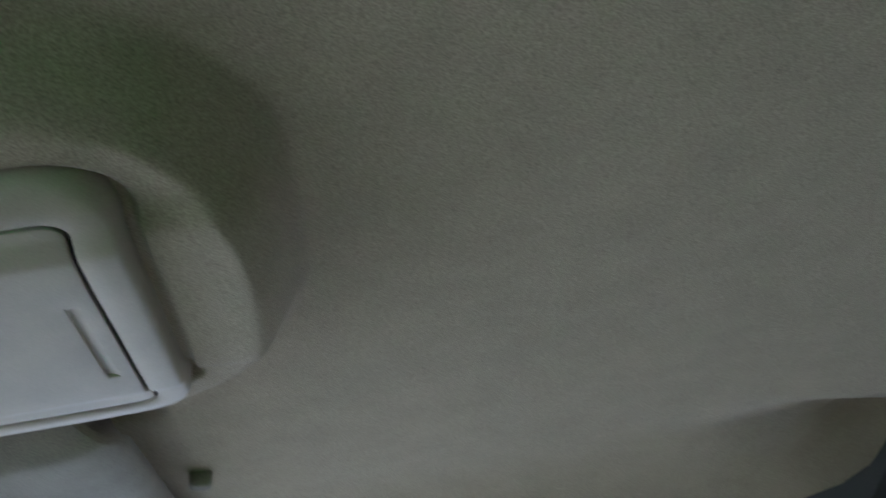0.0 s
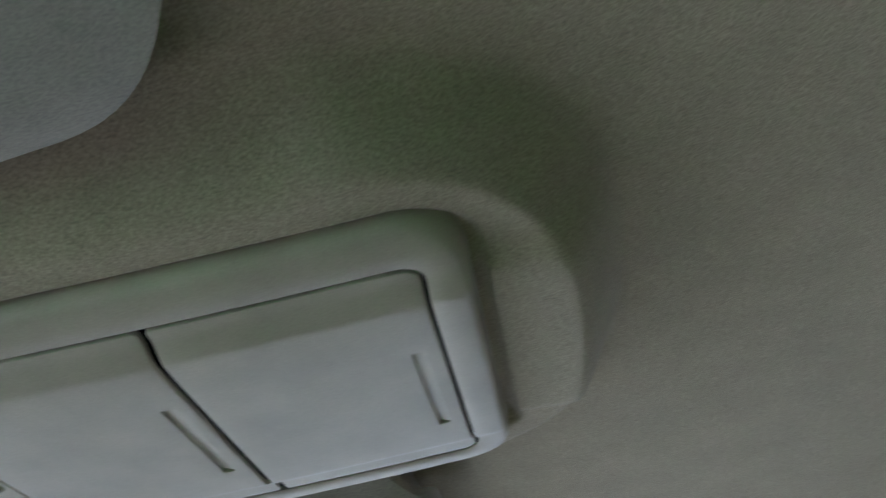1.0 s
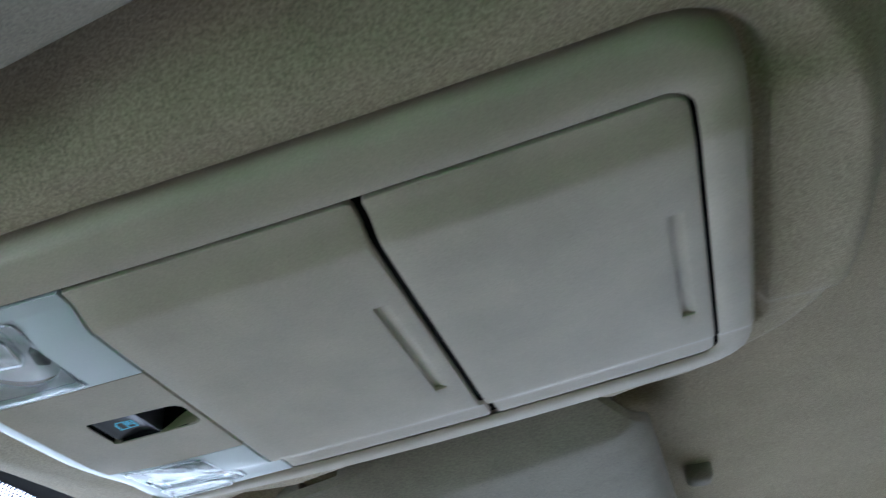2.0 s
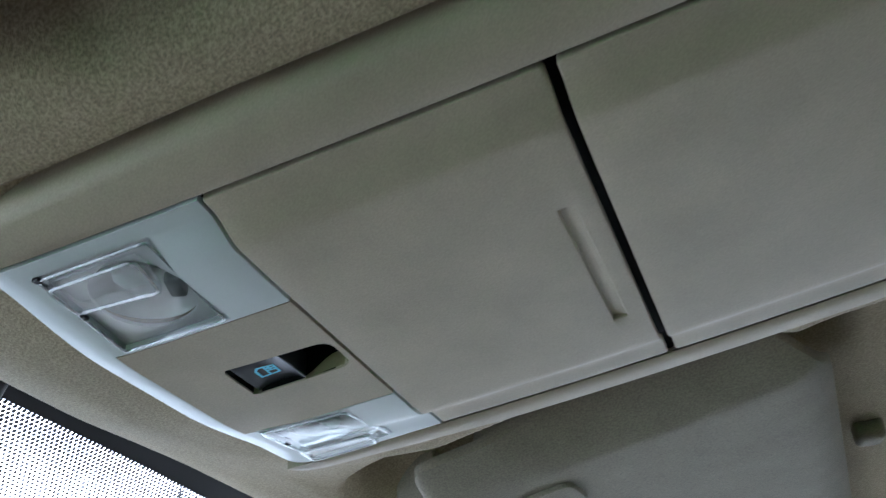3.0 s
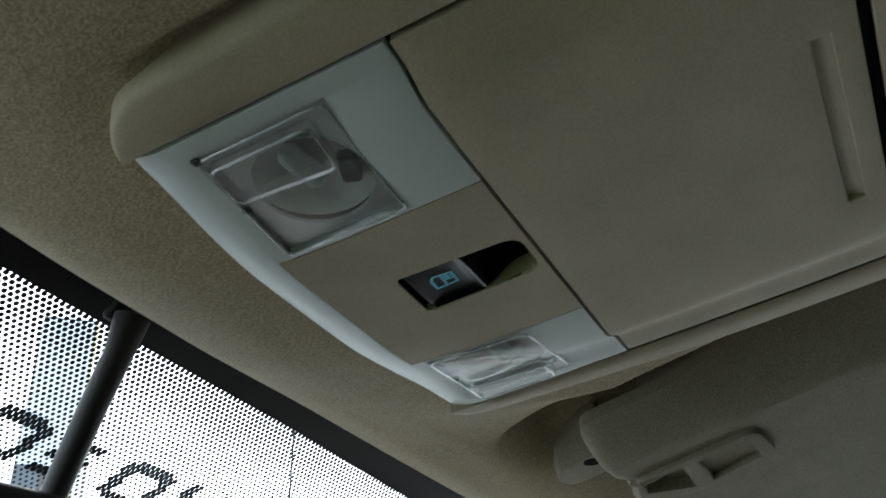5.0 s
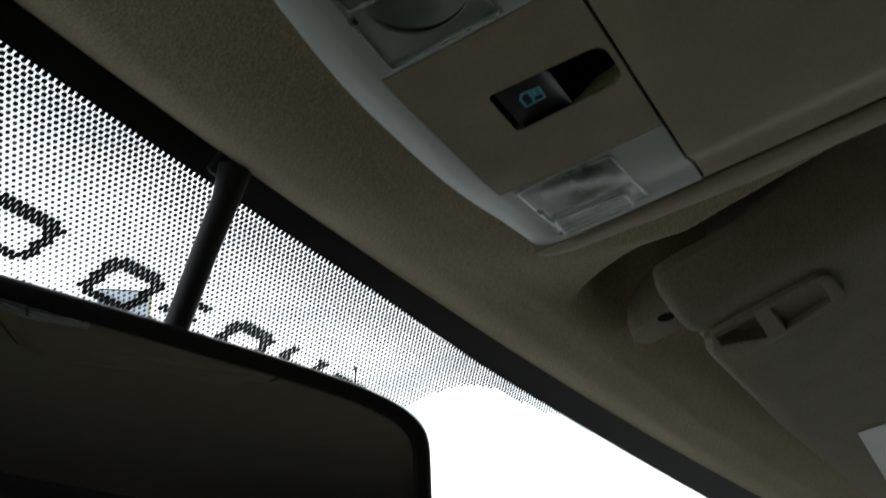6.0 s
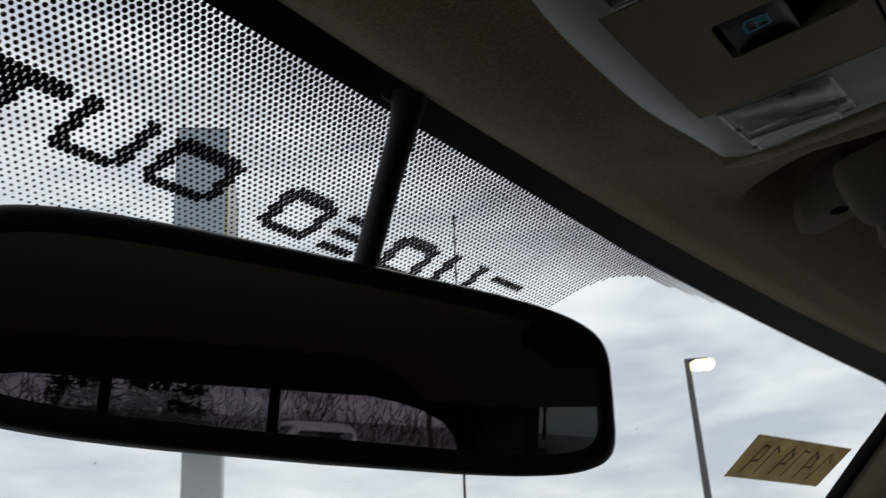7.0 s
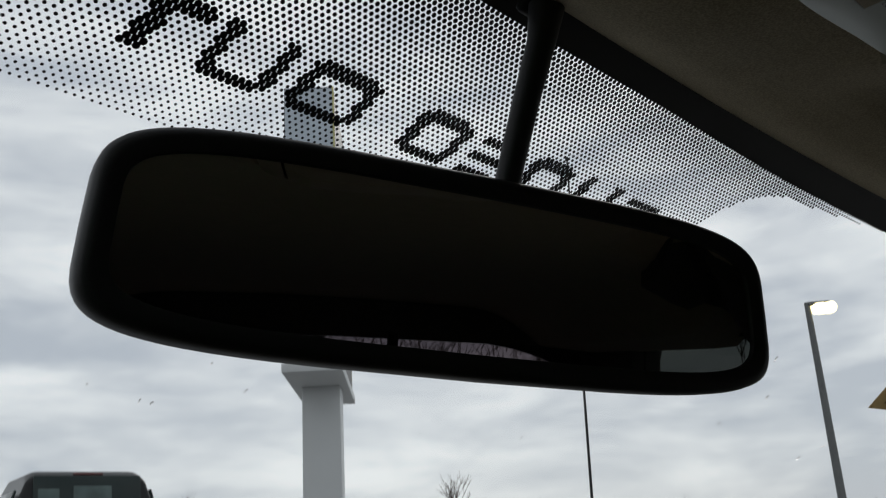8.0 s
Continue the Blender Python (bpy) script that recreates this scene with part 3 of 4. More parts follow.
# ---------------------------------------------------------------- the overhead console
def overhead_console():
    root = thing("overhead_console", "tan plastic overhead console with two storage doors and map lights", "overhead console", at=(0, 0, 0))
    fold = [0.022, 0.034, 0.042, 0.050] + steps(0.056, 0.0785, 10)
    cx = [-0.0975, -0.09, -0.0825] + [-c for c in fold[::-1]] + [-0.03, 0, 0.03] + fold + [0.0825, 0.09, 0.0975]
    cy = steps(-0.20, 0.08, 14)
    # frame: a rail swept round three sides, its outer edge rolled up into the fabric
    bow = [(0.0845 - 0.169 * k / 12, 0.0675 + 0.0065 * (1 - (1 - k / 6) ** 2)) for k in range(13)]
    rear_y, front_y = -0.1845, 0.0665
    path = [((0.0838, front_y + 0.002 - t), (1, 0)) for t in (0, 0.001, 0.0025, 0.005, 0.008, 0.012, 0.017, 0.03, 0.05)]
    path += [((0.0838, y), (1, 0)) for y in steps(0.0, rear_y + 0.009, 12)]
    path += [((0.0838 - 0.009 * (1 - math.cos(a)), rear_y + 0.009 * (1 - math.sin(a))), (math.cos(a), -math.sin(a))) for a in steps(0, math.pi / 2, 8)[1:-1]]
    path += [((x, rear_y), (0, -1)) for x in steps(0.0748, 0.055, 12)[:-1] + steps(0.055, 0.0, 4)]
    path += [((-p[0], p[1]), (-n[0], n[1])) for p, n in path[::-1][1:]]
    bm = bmesh.new()
    rows = []
    for (px, py), (nx, ny) in path:
        w = (0.0165 - (0.0045 if px > 0 else 0.0028) * smooth01((py + 0.03) / 0.09)) * nx * nx + 0.0145 * ny * ny
        w *= 1 + 0.05 * (2 * nx * ny) ** 2
        end = front_y + 0.002 - py
        w *= math.sqrt(max(0.0, 1 - max(0.0, 1 - end / 0.015) ** 2)) * 0.94 + 0.06
        row = []
        for o, dz in ((0, 0.004 if end < 0.012 else 0.0006), (0.04, 0.0), (0.45, 0.0001), (0.80, 0.0003), (0.90, 0.0010), (0.96, 0.0024), (0.99, 0.0050), (1.0, 0.014)):
            x, y = px + nx * o * w, py + ny * o * w
            cxx = max(-0.0838, min(0.0838, x))
            row.append(bm.verts.new((x, y, console_z(cxx, max(y, rear_y)) + (0.02 if x > 0 else 0.25) * max(0, abs(x) - 0.0838) + 0.12 * max(0.0, rear_y - y) + dz * 0.9)))
        rows.append(row)
    for a, b in zip(rows, rows[1:]):
        for k in range(len(a) - 1):
            bm.faces.new((a[k], a[k + 1], b[k + 1], b[k]))
    for row in (rows[0], rows[-1]):
        bm.faces.new(row)
    part("frame", bm, TAN, root, "tan moulded frame of the console", 60)
    # near-black sheet close behind the joints, standing in for the shade of their depth
    part("housing", plate([(-0.086, -0.188), (0.086, -0.188), (0.084, 0.066), (-0.084, 0.066)], lambda x, y: console_z(x, y) + 0.0030, 0.003, cx[2:-2] + [-0.0365, 0.0365, -0.0120, 0.0100], cy + [0.0185, 0.0555, 0.0014, 0.0388],
                          lambda x, y: (0.0365 < abs(x) < 0.079 and 0.0185 < y < 0.0555) or (-0.0120 < x < 0.0100 and 0.0014 < y < 0.0388)), GAPSHADE, root, "near-black sheet behind the doors for the shade in the joints")
    # doors
    for y0, y1, first in ((-0.0893, -0.0006, True), (-0.1829, -0.0923, False)):
        rads = [0.002, 0.002, 0.0008, 0.0008] if first else [0.008, 0.006, 0.0015, 0.0015]
        o = round_outline([(-0.0823, y0), (0.0814, y0), (0.0814, y1), (-0.0823, y1)], rads)
        sy = y0 + 0.0085
        g0, g1 = sy - 0.0022, sy + 0.0022

        def scoop(x, y, g0=g0, g1=g1):
            return -0.0340 < x < 0.0345 and g0 < y < g1
        d = part("storage_door", plate(o, console_z, 0.0022, cx[2:-2] + [-0.0340, 0.0345], steps(y0 - 0.001, y1 + 0.001, 8) + [g0, g1], scoop, rim=0.0005), TAN, root, "closed tan storage door", 50)
        part("finger_groove", plate([(-0.0341, g0 - 0.0001), (0.0346, g0 - 0.0001), (0.0346, g1 + 0.0001), (-0.0341, g1 + 0.0001)], lambda x, y, g0=g0: console_z(x, y) + 0.00045 + 0.0011 * smooth01((y - g0) / 0.0036) + 0.0004 * smooth01((x - 0.0325) / 0.002), 0.0006, [-0.01, 0.01, 0.031, 0.0325, 0.0335], steps(g0, g1, 5)[1:-1]), TAN, d, "shallow finger scoop", 60)
    # pale lamp panel: two ends and the front strip, round the tan switch panel

    def lens_hole(x, y):
        return 0.0375 < abs(x) < 0.0772 and 0.0188 < y < 0.0545

    def pale_hole(x, y):
        return (abs(x) < 0.0362 and y < 0.0590) or lens_hole(x, y)
    fo = [(-0.0829, 0.0004), (0.0819, 0.0004), (0.0826, 0.0300), (0.0829, 0.0668)] + [(x * 0.981, y - 0.0006) for x, y in bow[1:-1]] + [(-0.0829, 0.0668)]

    def pale_z(x, y):
        f = max(0.0, y - 0.056)
        return console_z(x, y) + 22.0 * f * f
    part("lamp_panel", plate(fo, pale_z, 0.0024, cx[2:-2] + [-0.0362, 0.0362, 0.0375, -0.0375, 0.0772, -0.0772], cy + [0.0188, 0.0545, 0.0590, 0.063, 0.066, 0.07], pale_hole, rim=0.0007), PALE, root, "pale grey lamp panel", 50)

    so = [(-0.0358, 0.0004), (0.0358, 0.0004), (0.0358, 0.0587), (-0.0358, 0.0587)]
    hole_o = round_outline([(-0.0096, 0.0022), (0.0085, 0.0022), (0.0090, 0.0384), (-0.0114, 0.0384)], [0.0050, 0.0050, 0.0010, 0.0010], 6)
    hole_o = [(x0 + (x1 - x0) * k / 12, y0 + (y1 - y0) * k / 12) for (x0, y0), (x1, y1) in sides_of(hole_o) for k in range(12 if abs(y1 - y0) > 0.01 else 1)]
    mid = (-0.0008, 0.0205)
    sw = part("switch_panel", annulus(so, hole_o, mid, console_z, 0.0024), TAN, root, "tan panel with a recessed switch", 50)
    # recess: tan moulded walls coloured darker for shade, then near-black further in
    for name, mat, layers, label in (("recess_wall", TANSHADE, ((0.992, 0.0010), (0.988, 0.0030), (0.984, 0.0064)), "rear wall of the recess, tan darkened for shade"), ("recess", GAPSHADE, ((1.0, 0.0006), (0.998, 0.0022), (0.985, 0.016)), "deep switch recess, near-black for its shade")):
        bm = bmesh.new()
        lay = [[bm.verts.new((mid[0] + (x - mid[0]) * f, mid[1] + (y - mid[1]) * f, console_z(x, y) + (dz * (0.15 + 0.85 * smooth01((0.021 - y) / 0.013)) if mat == TANSHADE else dz))) for x, y in hole_o] for f, dz in layers]
        for a, b in zip(lay, lay[1:]):
            for k in range(len(a)):
                n = (k + 1) % len(a)
                if name == "recess" or max(a[k].co.y, a[n].co.y) < 0.022:
                    bm.faces.new((a[k], a[n], b[n], b[k]))
        if name == "recess":
            bm.faces.new(lay[-1])
        bmesh.ops.delete(bm, geom=[v for v in bm.verts if not v.link_faces], context="VERTS")
        part(name, bm, mat, sw, label, 50)

    def rocker_z(x, y):
        t = (y - 0.0190) / 0.0172
        return console_z(x, y) + 0.0012 + 0.0012 * math.sin(math.pi * max(0.0, min(1.0, t))) - 0.0011 * (1 - smooth01(t / 0.16)) - 0.0003 * smooth01((t - 0.9) / 0.1)
    rocker = part("rocker", plate(round_outline([(-0.0094, 0.0190), (0.0084, 0.0190), (0.0084, 0.0366), (-0.0104, 0.0366)], 0.0012, 3), rocker_z, 0.009, [-0.004, 0.004], steps(0.0190, 0.0362, 14), rim=0.0008), ROCKER, sw, "black rocker switch with a blue sign", 60)
    bm = bmesh.new()
    strokes = [((-3.3, -2.5), (3.0, -2.5)), ((3.0, -2.5), (3.3, 2.0)), ((3.3, 2.0), (-2.2, 2.6)), ((-2.2, 2.6), (-3.3, 1.2)), ((-3.3, 1.2), (-3.3, -2.5)), ((-0.3, -2.5), (-0.1, 2.4)), ((-0.2, -0.2), (3.1, -0.4)), ((0.6, 0.9), (2.6, 0.8)), ((0.6, 0.9), (1.4, 1.7)), ((0.6, 0.9), (1.4, 0.2))]
    for k, (a, b) in enumerate(strokes):
        a, b = [Vector((-0.0008 - v * 0.00112, 0.0284 - u * 0.00100)) for u, v in (a, b)]
        n = Vector((-(b - a).y, (b - a).x)).normalized() * 0.00042
        e = (b - a).normalized() * 0.00025
        bm.faces.new([bm.verts.new((p.x, p.y, rocker_z(p.x, p.y) - 0.00022 - 0.00001 * k)) for p in (a - n - e, b - n + e, b + n + e, a + n - e)])
    part("window_sign", bm, ICON, rocker, "light blue sliding-window sign")
    # map lights: a round silvered bowl with a bulb, under a clear lens with a raised push box
    for s in (-1, 1):
        mx, my = s * 0.0573, 0.0367
        lo = [(mx - s * 0.002 + 0.0148 * math.cos(a), my - 0.001 + 0.0148 * math.sin(a)) for a in steps(0, 2 * math.pi, 40)[:-1]]
        part("lamp_tray", annulus([(mx - 0.0200, 0.0186), (mx + 0.0200, 0.0186), (mx + 0.0200, 0.0547), (mx - 0.0200, 0.0547)], lo, (mx - s * 0.002, my - 0.001), lambda x, y: console_z(x, y) + 0.0027, 0.001), SILVER, root, "silvered tray round the bulb", 50)
        bm = bmesh.new()
        rings = []
        for r, dz in ((0.0150, 0.0035), (0.0140, 0.0055), (0.0118, 0.0080), (0.008, 0.0100), (0.004, 0.0108)):
            rings.append([bm.verts.new((mx - s * 0.002 + r * math.cos(a), my - 0.001 + r * math.sin(a), console_z(mx, my) + dz)) for a in steps(0, 2 * math.pi, 28)[:-1]])
        for a, b in zip(rings, rings[1:]):
            for k in range(28):
                bm.faces.new((a[k], a[(k + 1) % 28], b[(k + 1) % 28], b[k]))
        bm.faces.new(rings[-1])
        bowl = part("reflector", bm, CHROME, root, "silvered lamp bowl", 60)
        zz = console_z(mx, my) + 0.0062
        part("bulb", tube([(mx - 0.008, my + 0.001, zz), (mx - 0.006, my + 0.001, zz), (mx + 0.005, my, zz), (mx + 0.007, my, zz)], [0.0015, 0.0030, 0.0030, 0.0012], 12), PALE, bowl, "small clear bulb")
        # a small grey block, in the left bowl only
        if s < 0:
            part("bowl_block", block((0.0095, 0.0050, 0.0040), m=Matrix.Translation((mx + 0.0045, my - 0.0095, zz - 0.0005)) @ pose(0, 0, 0, 0, 0, 20), bevel=0.0012), GREYPLASTIC, bowl, "small grey block in the bowl")
        o = round_outline([(mx - 0.0198, 0.0188), (mx + 0.0198, 0.0188), (mx + 0.0198, 0.0545), (mx - 0.0198, 0.0545)], 0.002, 4)

        bx0, bx1 = sorted((mx + s * 0.0045, mx + s * 0.0180))

        def lens_z(x, y, mx=mx):
            a, b = (x - mx) / 0.0198, (y - 0.0367) / 0.0179
            bulge = max(0.0, 1 - abs(a) ** 6) * max(0.0, 1 - abs(b) ** 6)
            return console_z(x, y) - 0.0003 - 0.0013 * bulge
        lens = part("lens", plate(o, lens_z, 0.0016, [bx0 + 0.001, bx1 - 0.001] + [mx + k for k in (-0.0194, -0.0185, -0.017, -0.014, -0.007, 0, 0.007, 0.014, 0.017, 0.0185, 0.0194)], [0.0192, 0.0202, 0.0215, 0.025, 0.031, 0.0367, 0.042, 0.048, 0.0515, 0.053, 0.0541] + [0.0245, 0.0510], lambda x, y, a=bx0 + 0.001, b=bx1 - 0.001: a < x < b and 0.0245 < y < 0.0510, rim=0.0006), LENS, root, "clear moulded lens", 60)
        # raised push box along the outer side
        part("push_box", plate(round_outline([(bx0, 0.0235), (bx1, 0.0235), (bx1, 0.0520), (bx0, 0.0520)], 0.0025, 4), lambda x, y: console_z(x, y) - 0.0036, 0.0026, [bx0 + 0.0012, (bx0 + bx1) / 2, bx1 - 0.0012], [0.0250, 0.0377, 0.0505], rim=0.0012), LENS, lens, "raised clear push box", 50)
        loop = round_outline([(mx - 0.0190, 0.0196), (mx + 0.0190, 0.0196), (mx + 0.0190, 0.0537), (mx - 0.0190, 0.0537)], 0.002, 4)
        part("lens_rim", tube([(x, y, lens_z(x, y) - 0.0001) for x, y in loop + loop[:1]], 0.00042, 6), GLOSSRIM, lens, "glossy clear rim", 80)
        loop = round_outline([(bx0 + 0.0008, 0.0243), (bx1 - 0.0008, 0.0243), (bx1 - 0.0008, 0.0512), (bx0 + 0.0008, 0.0512)], 0.0022, 4)
        part("box_rim", tube([(x, y, console_z(x, y) - 0.0034) for x, y in loop + loop[:1]], 0.00045, 6), GLOSSRIM, lens, "glossy clear rim", 80)
        for hx, hy in ((mx - s * 0.0, 0.0535), (mx + s * 0.0190, 0.0535)):
            part("lens_hook", block((0.0022, 0.0022, 0.0012), (hx, hy, console_z(hx, hy) - 0.0004), 0.0004), DARK, lens)
    return root


overhead_console()


# ---------------------------------------------------------------- sun visors
def sun_visor(side):
    """A stowed padded visor; its inner end has a notch with the rod, a slim bezel and the clip in the headliner."""
    root = thing("sun_visor", "padded tan sun visor folded up against the headliner", "sun visor", "pair of sun visors")
    s = side

    def vz(x, y):
        q = y + 0.16 * x * x
        return TOP - 0.002 + 0.11 * max(0.0, 0.05 - q) - 0.05 * (abs(x) - 0.15) ** 2
    e0, e1 = (0.1200, 0.1588) if s > 0 else (0.1655, 0.1370)

    def edge(y):
        return e0 + (e1 - e0) * (y + 0.15) / 0.1975
    o = [(e0, -0.148 if s > 0 else -0.158), (0.60, -0.157 if s > 0 else -0.165), (0.60, 0.015), (0.36, 0.038), (0.236, 0.0435), (0.2215, 0.0425), (0.2150, 0.0345), (0.2060, 0.0345), (0.1985, 0.0430), (e1, 0.0475)]
    o = [(s * x, y) for x, y in o]
    rads = [0.052 if s > 0 else 0.11, 0.03, 0.03, 0.05, 0.010, 0.006, 0.003, 0.003, 0.006, 0.013]
    window = [(s * x, y) for x, y in ((0.2010, 0.0060), (0.1960, -0.0180), (0.2175, -0.0190), (0.2280, 0.0050))]
    slot = [(s * x, y) for x, y in ((0.2045, 0.0335), (0.2020, 0.0133), (0.2295, 0.0140), (0.2190, 0.0345))]
    if s < 0:
        o, rads = o[::-1], rads[::-1]

    def pillow(x, y):
        ax = abs(x)
        d = (ax - edge(y)) * 0.98
        e = min(y + (0.148 + 0.019 * (ax - 0.12) if s > 0 else 0.158 + 0.035 * (ax - 0.15)), 0.047 - y - 0.03 * max(0.0, ax - 0.23))
        back = s > 0 and y < -0.05
        t, u = 1 - max(0.0, min(1.0, d / 0.033)), 1 - max(0.0, min(1.0, e / (0.024 if back else 0.010)))
        roll = (0.012 + 0.018 * smooth01((0.010 - y) / 0.08)) * t ** 1.9 if s > 0 else 0.019 * (1 - math.sqrt(1 - t ** 2))
        return vz(x, y) + roll + (0.014 if back else 0.006) * (1 - math.sqrt(1 - u ** 2))

    def open_slot(x, y):
        return inside(x, y, window) or inside(x, y, slot)
    bm = plate(round_outline(o, rads, 20), pillow, 0.005, [s * c for c in (0.26, 0.32, 0.40, 0.50)],
               [-0.020, -0.161, -0.158, -0.155, -0.152, -0.149, -0.146, -0.143, -0.14, -0.137, -0.134, -0.13, -0.12, -0.11, -0.10, -0.09, -0.08, -0.07, -0.06, -0.05, -0.04, -0.03, -0.01, 0.0, 0.01, 0.02, 0.03, 0.038, 0.040, 0.042, 0.044, 0.046], open_slot, rim=0.0014, rim_segments=2, lines=sides_of(window) + sides_of(slot) + [((s * (edge(-0.15) + e), -0.15), (s * (edge(0.05) + e), 0.05)) for e in (0.0004, 0.0010, 0.0018, 0.0028, 0.0042, 0.0062, 0.009, 0.0125, 0.017, 0.020, 0.023, 0.0255, 0.028, 0.030, 0.032, 0.037)])
    body = part("pad", bm, VISOR, root, "padded vinyl-covered pad", 60)
    # the pad's back, snug against the headliner, added to block light from the gap
    bo = [(edge(-0.14) + 0.040, -0.128), (0.585, -0.150), (0.585, 0.000), (0.36, 0.020), (edge(0.03) + 0.034, 0.026)]
    bo = round_outline([(s * x, y) for x, y in bo][::s], [0.03, 0.02, 0.02, 0.04, 0.012][::s], 6)
    bm = plate(bo, lambda x, y: pillow(x, y) + 0.0035, 0.02, [s * c for c in (0.20, 0.26, 0.32, 0.40, 0.50)], steps(-0.14, 0.01, 10))
    for v in bm.verts:
        if v.co.z > pillow(v.co.x, v.co.y) + 0.01:
            v.co.z = max(v.co.z - 0.012, headliner_z(v.co.x, v.co.y) - 0.003)
    part("back", bm, VISOR, root, "back of the pad, added to keep light out of the gap", 50)
    # bezel of the rod's slide: a raised flat frame with a bar between its two openings
    b = [(s * x, y) for x, y in ((0.2030, 0.0350), (0.1880, -0.0230), (0.2190, -0.0265), (0.2340, 0.0080), (0.2420, 0.0320), (0.2225, 0.0395))]
    bezel = round_outline(b[::-1] if s > 0 else b, [0.004, 0.005, 0.005, 0.012, 0.006, 0.004], 5)
    part("slide_bezel", plate(bezel, lambda x, y: pillow(x, y) - 0.0026, 0.0030, [], [], open_slot, rim=0.0010, rim_segments=2, lines=sides_of(window) + sides_of(slot)), VISOR, root, "raised bezel of the slide", 50)
    part("slide_panel", plate(window, lambda x, y: vz(x, y) + 0.0008, 0.002, [], []), VISOR, body, "recessed panel of the slide")
    # near-black plate closes the slot, in place of the shade inside
    part("slide_pocket", plate(slot, lambda x, y: vz(x, y) + 0.0095, 0.002, [], []), GAPSHADE, body, "slot of the bezel, near-black for its shade")
    part("rod", tube([(s * 0.2125, 0.018, TOP + 0.0065), (s * 0.2100, 0.029, TOP + 0.0022), (s * 0.2085, 0.036, TOP + 0.0010), (s * 0.2080, 0.0385, TOP + 0.0012), (s * 0.2078, 0.0400, TOP + 0.0016)], [0.0034, 0.0040, 0.0046, 0.0040, 0.0022], 14), VISOR, root, "short pivot rod")
    # airbag label
    part("warning_label", plate([(s * 0.405, -0.075), (s * 0.53, -0.075), (s * 0.53, 0.003), (s * 0.405, 0.003)][::s], lambda x, y: pillow(x, y) - 0.0006, 0.0004, [s * c for c in (0.42, 0.46, 0.50)], [-0.05, -0.03, -0.01]), LABEL, body, "pale printed warning label")
    if s > 0:
        part("hook", block((0.018, 0.016, 0.014), m=Matrix.Translation((0.322, -0.168, headliner_z(0.322, -0.172) - 0.003)) @ pose(0, 0, 0, 0, 0, 8), bevel=0.004), VISOR, root, "small block behind the pad")
    # clip in the headliner
    tongue = round_outline([(s * x, y) for x, y in ((0.1880, 0.0420), (0.2090, 0.0400), (0.2162, 0.0537), (0.2225, 0.0700), (0.2120, 0.0748), (0.2015, 0.0690))][::s], [0.002, 0.002, 0.004, 0.005, 0.005, 0.004], 4)
    bm = plate(tongue, lambda x, y: TOP + 0.0080 + 0.05 * (0.07 - y), 0.024, [s * 0.2, s * 0.21], [0.055, 0.065], rim=0.0012)
    for v in bm.verts:
        if v.co.z > TOP + 0.016:
            v.co.x += s * (0.207 - abs(v.co.x)) * 0.2 - s * 0.003
            v.co.y += 0.003
    cl = tagged(part("visor_clip", bm, VISOR), "tan plastic clip that holds the visor rod", "visor clip", "pair of visor clips")
    # flat near-black disc on the clip's face, painted shade of a hole
    part("clip_hole", plate([(s * (0.1985 + 0.0042 * math.cos(a)), 0.0525 + 0.0042 * math.sin(a)) for a in steps(0, 2 * math.pi, 16)[:-1]], lambda x, y: TOP + 0.0077 + 0.05 * (0.07 - y), 0.001), GAPSHADE, cl, "near-black disc for the shaded hole of the clip")
    return root


sun_visor(1)
sun_visor(-1)


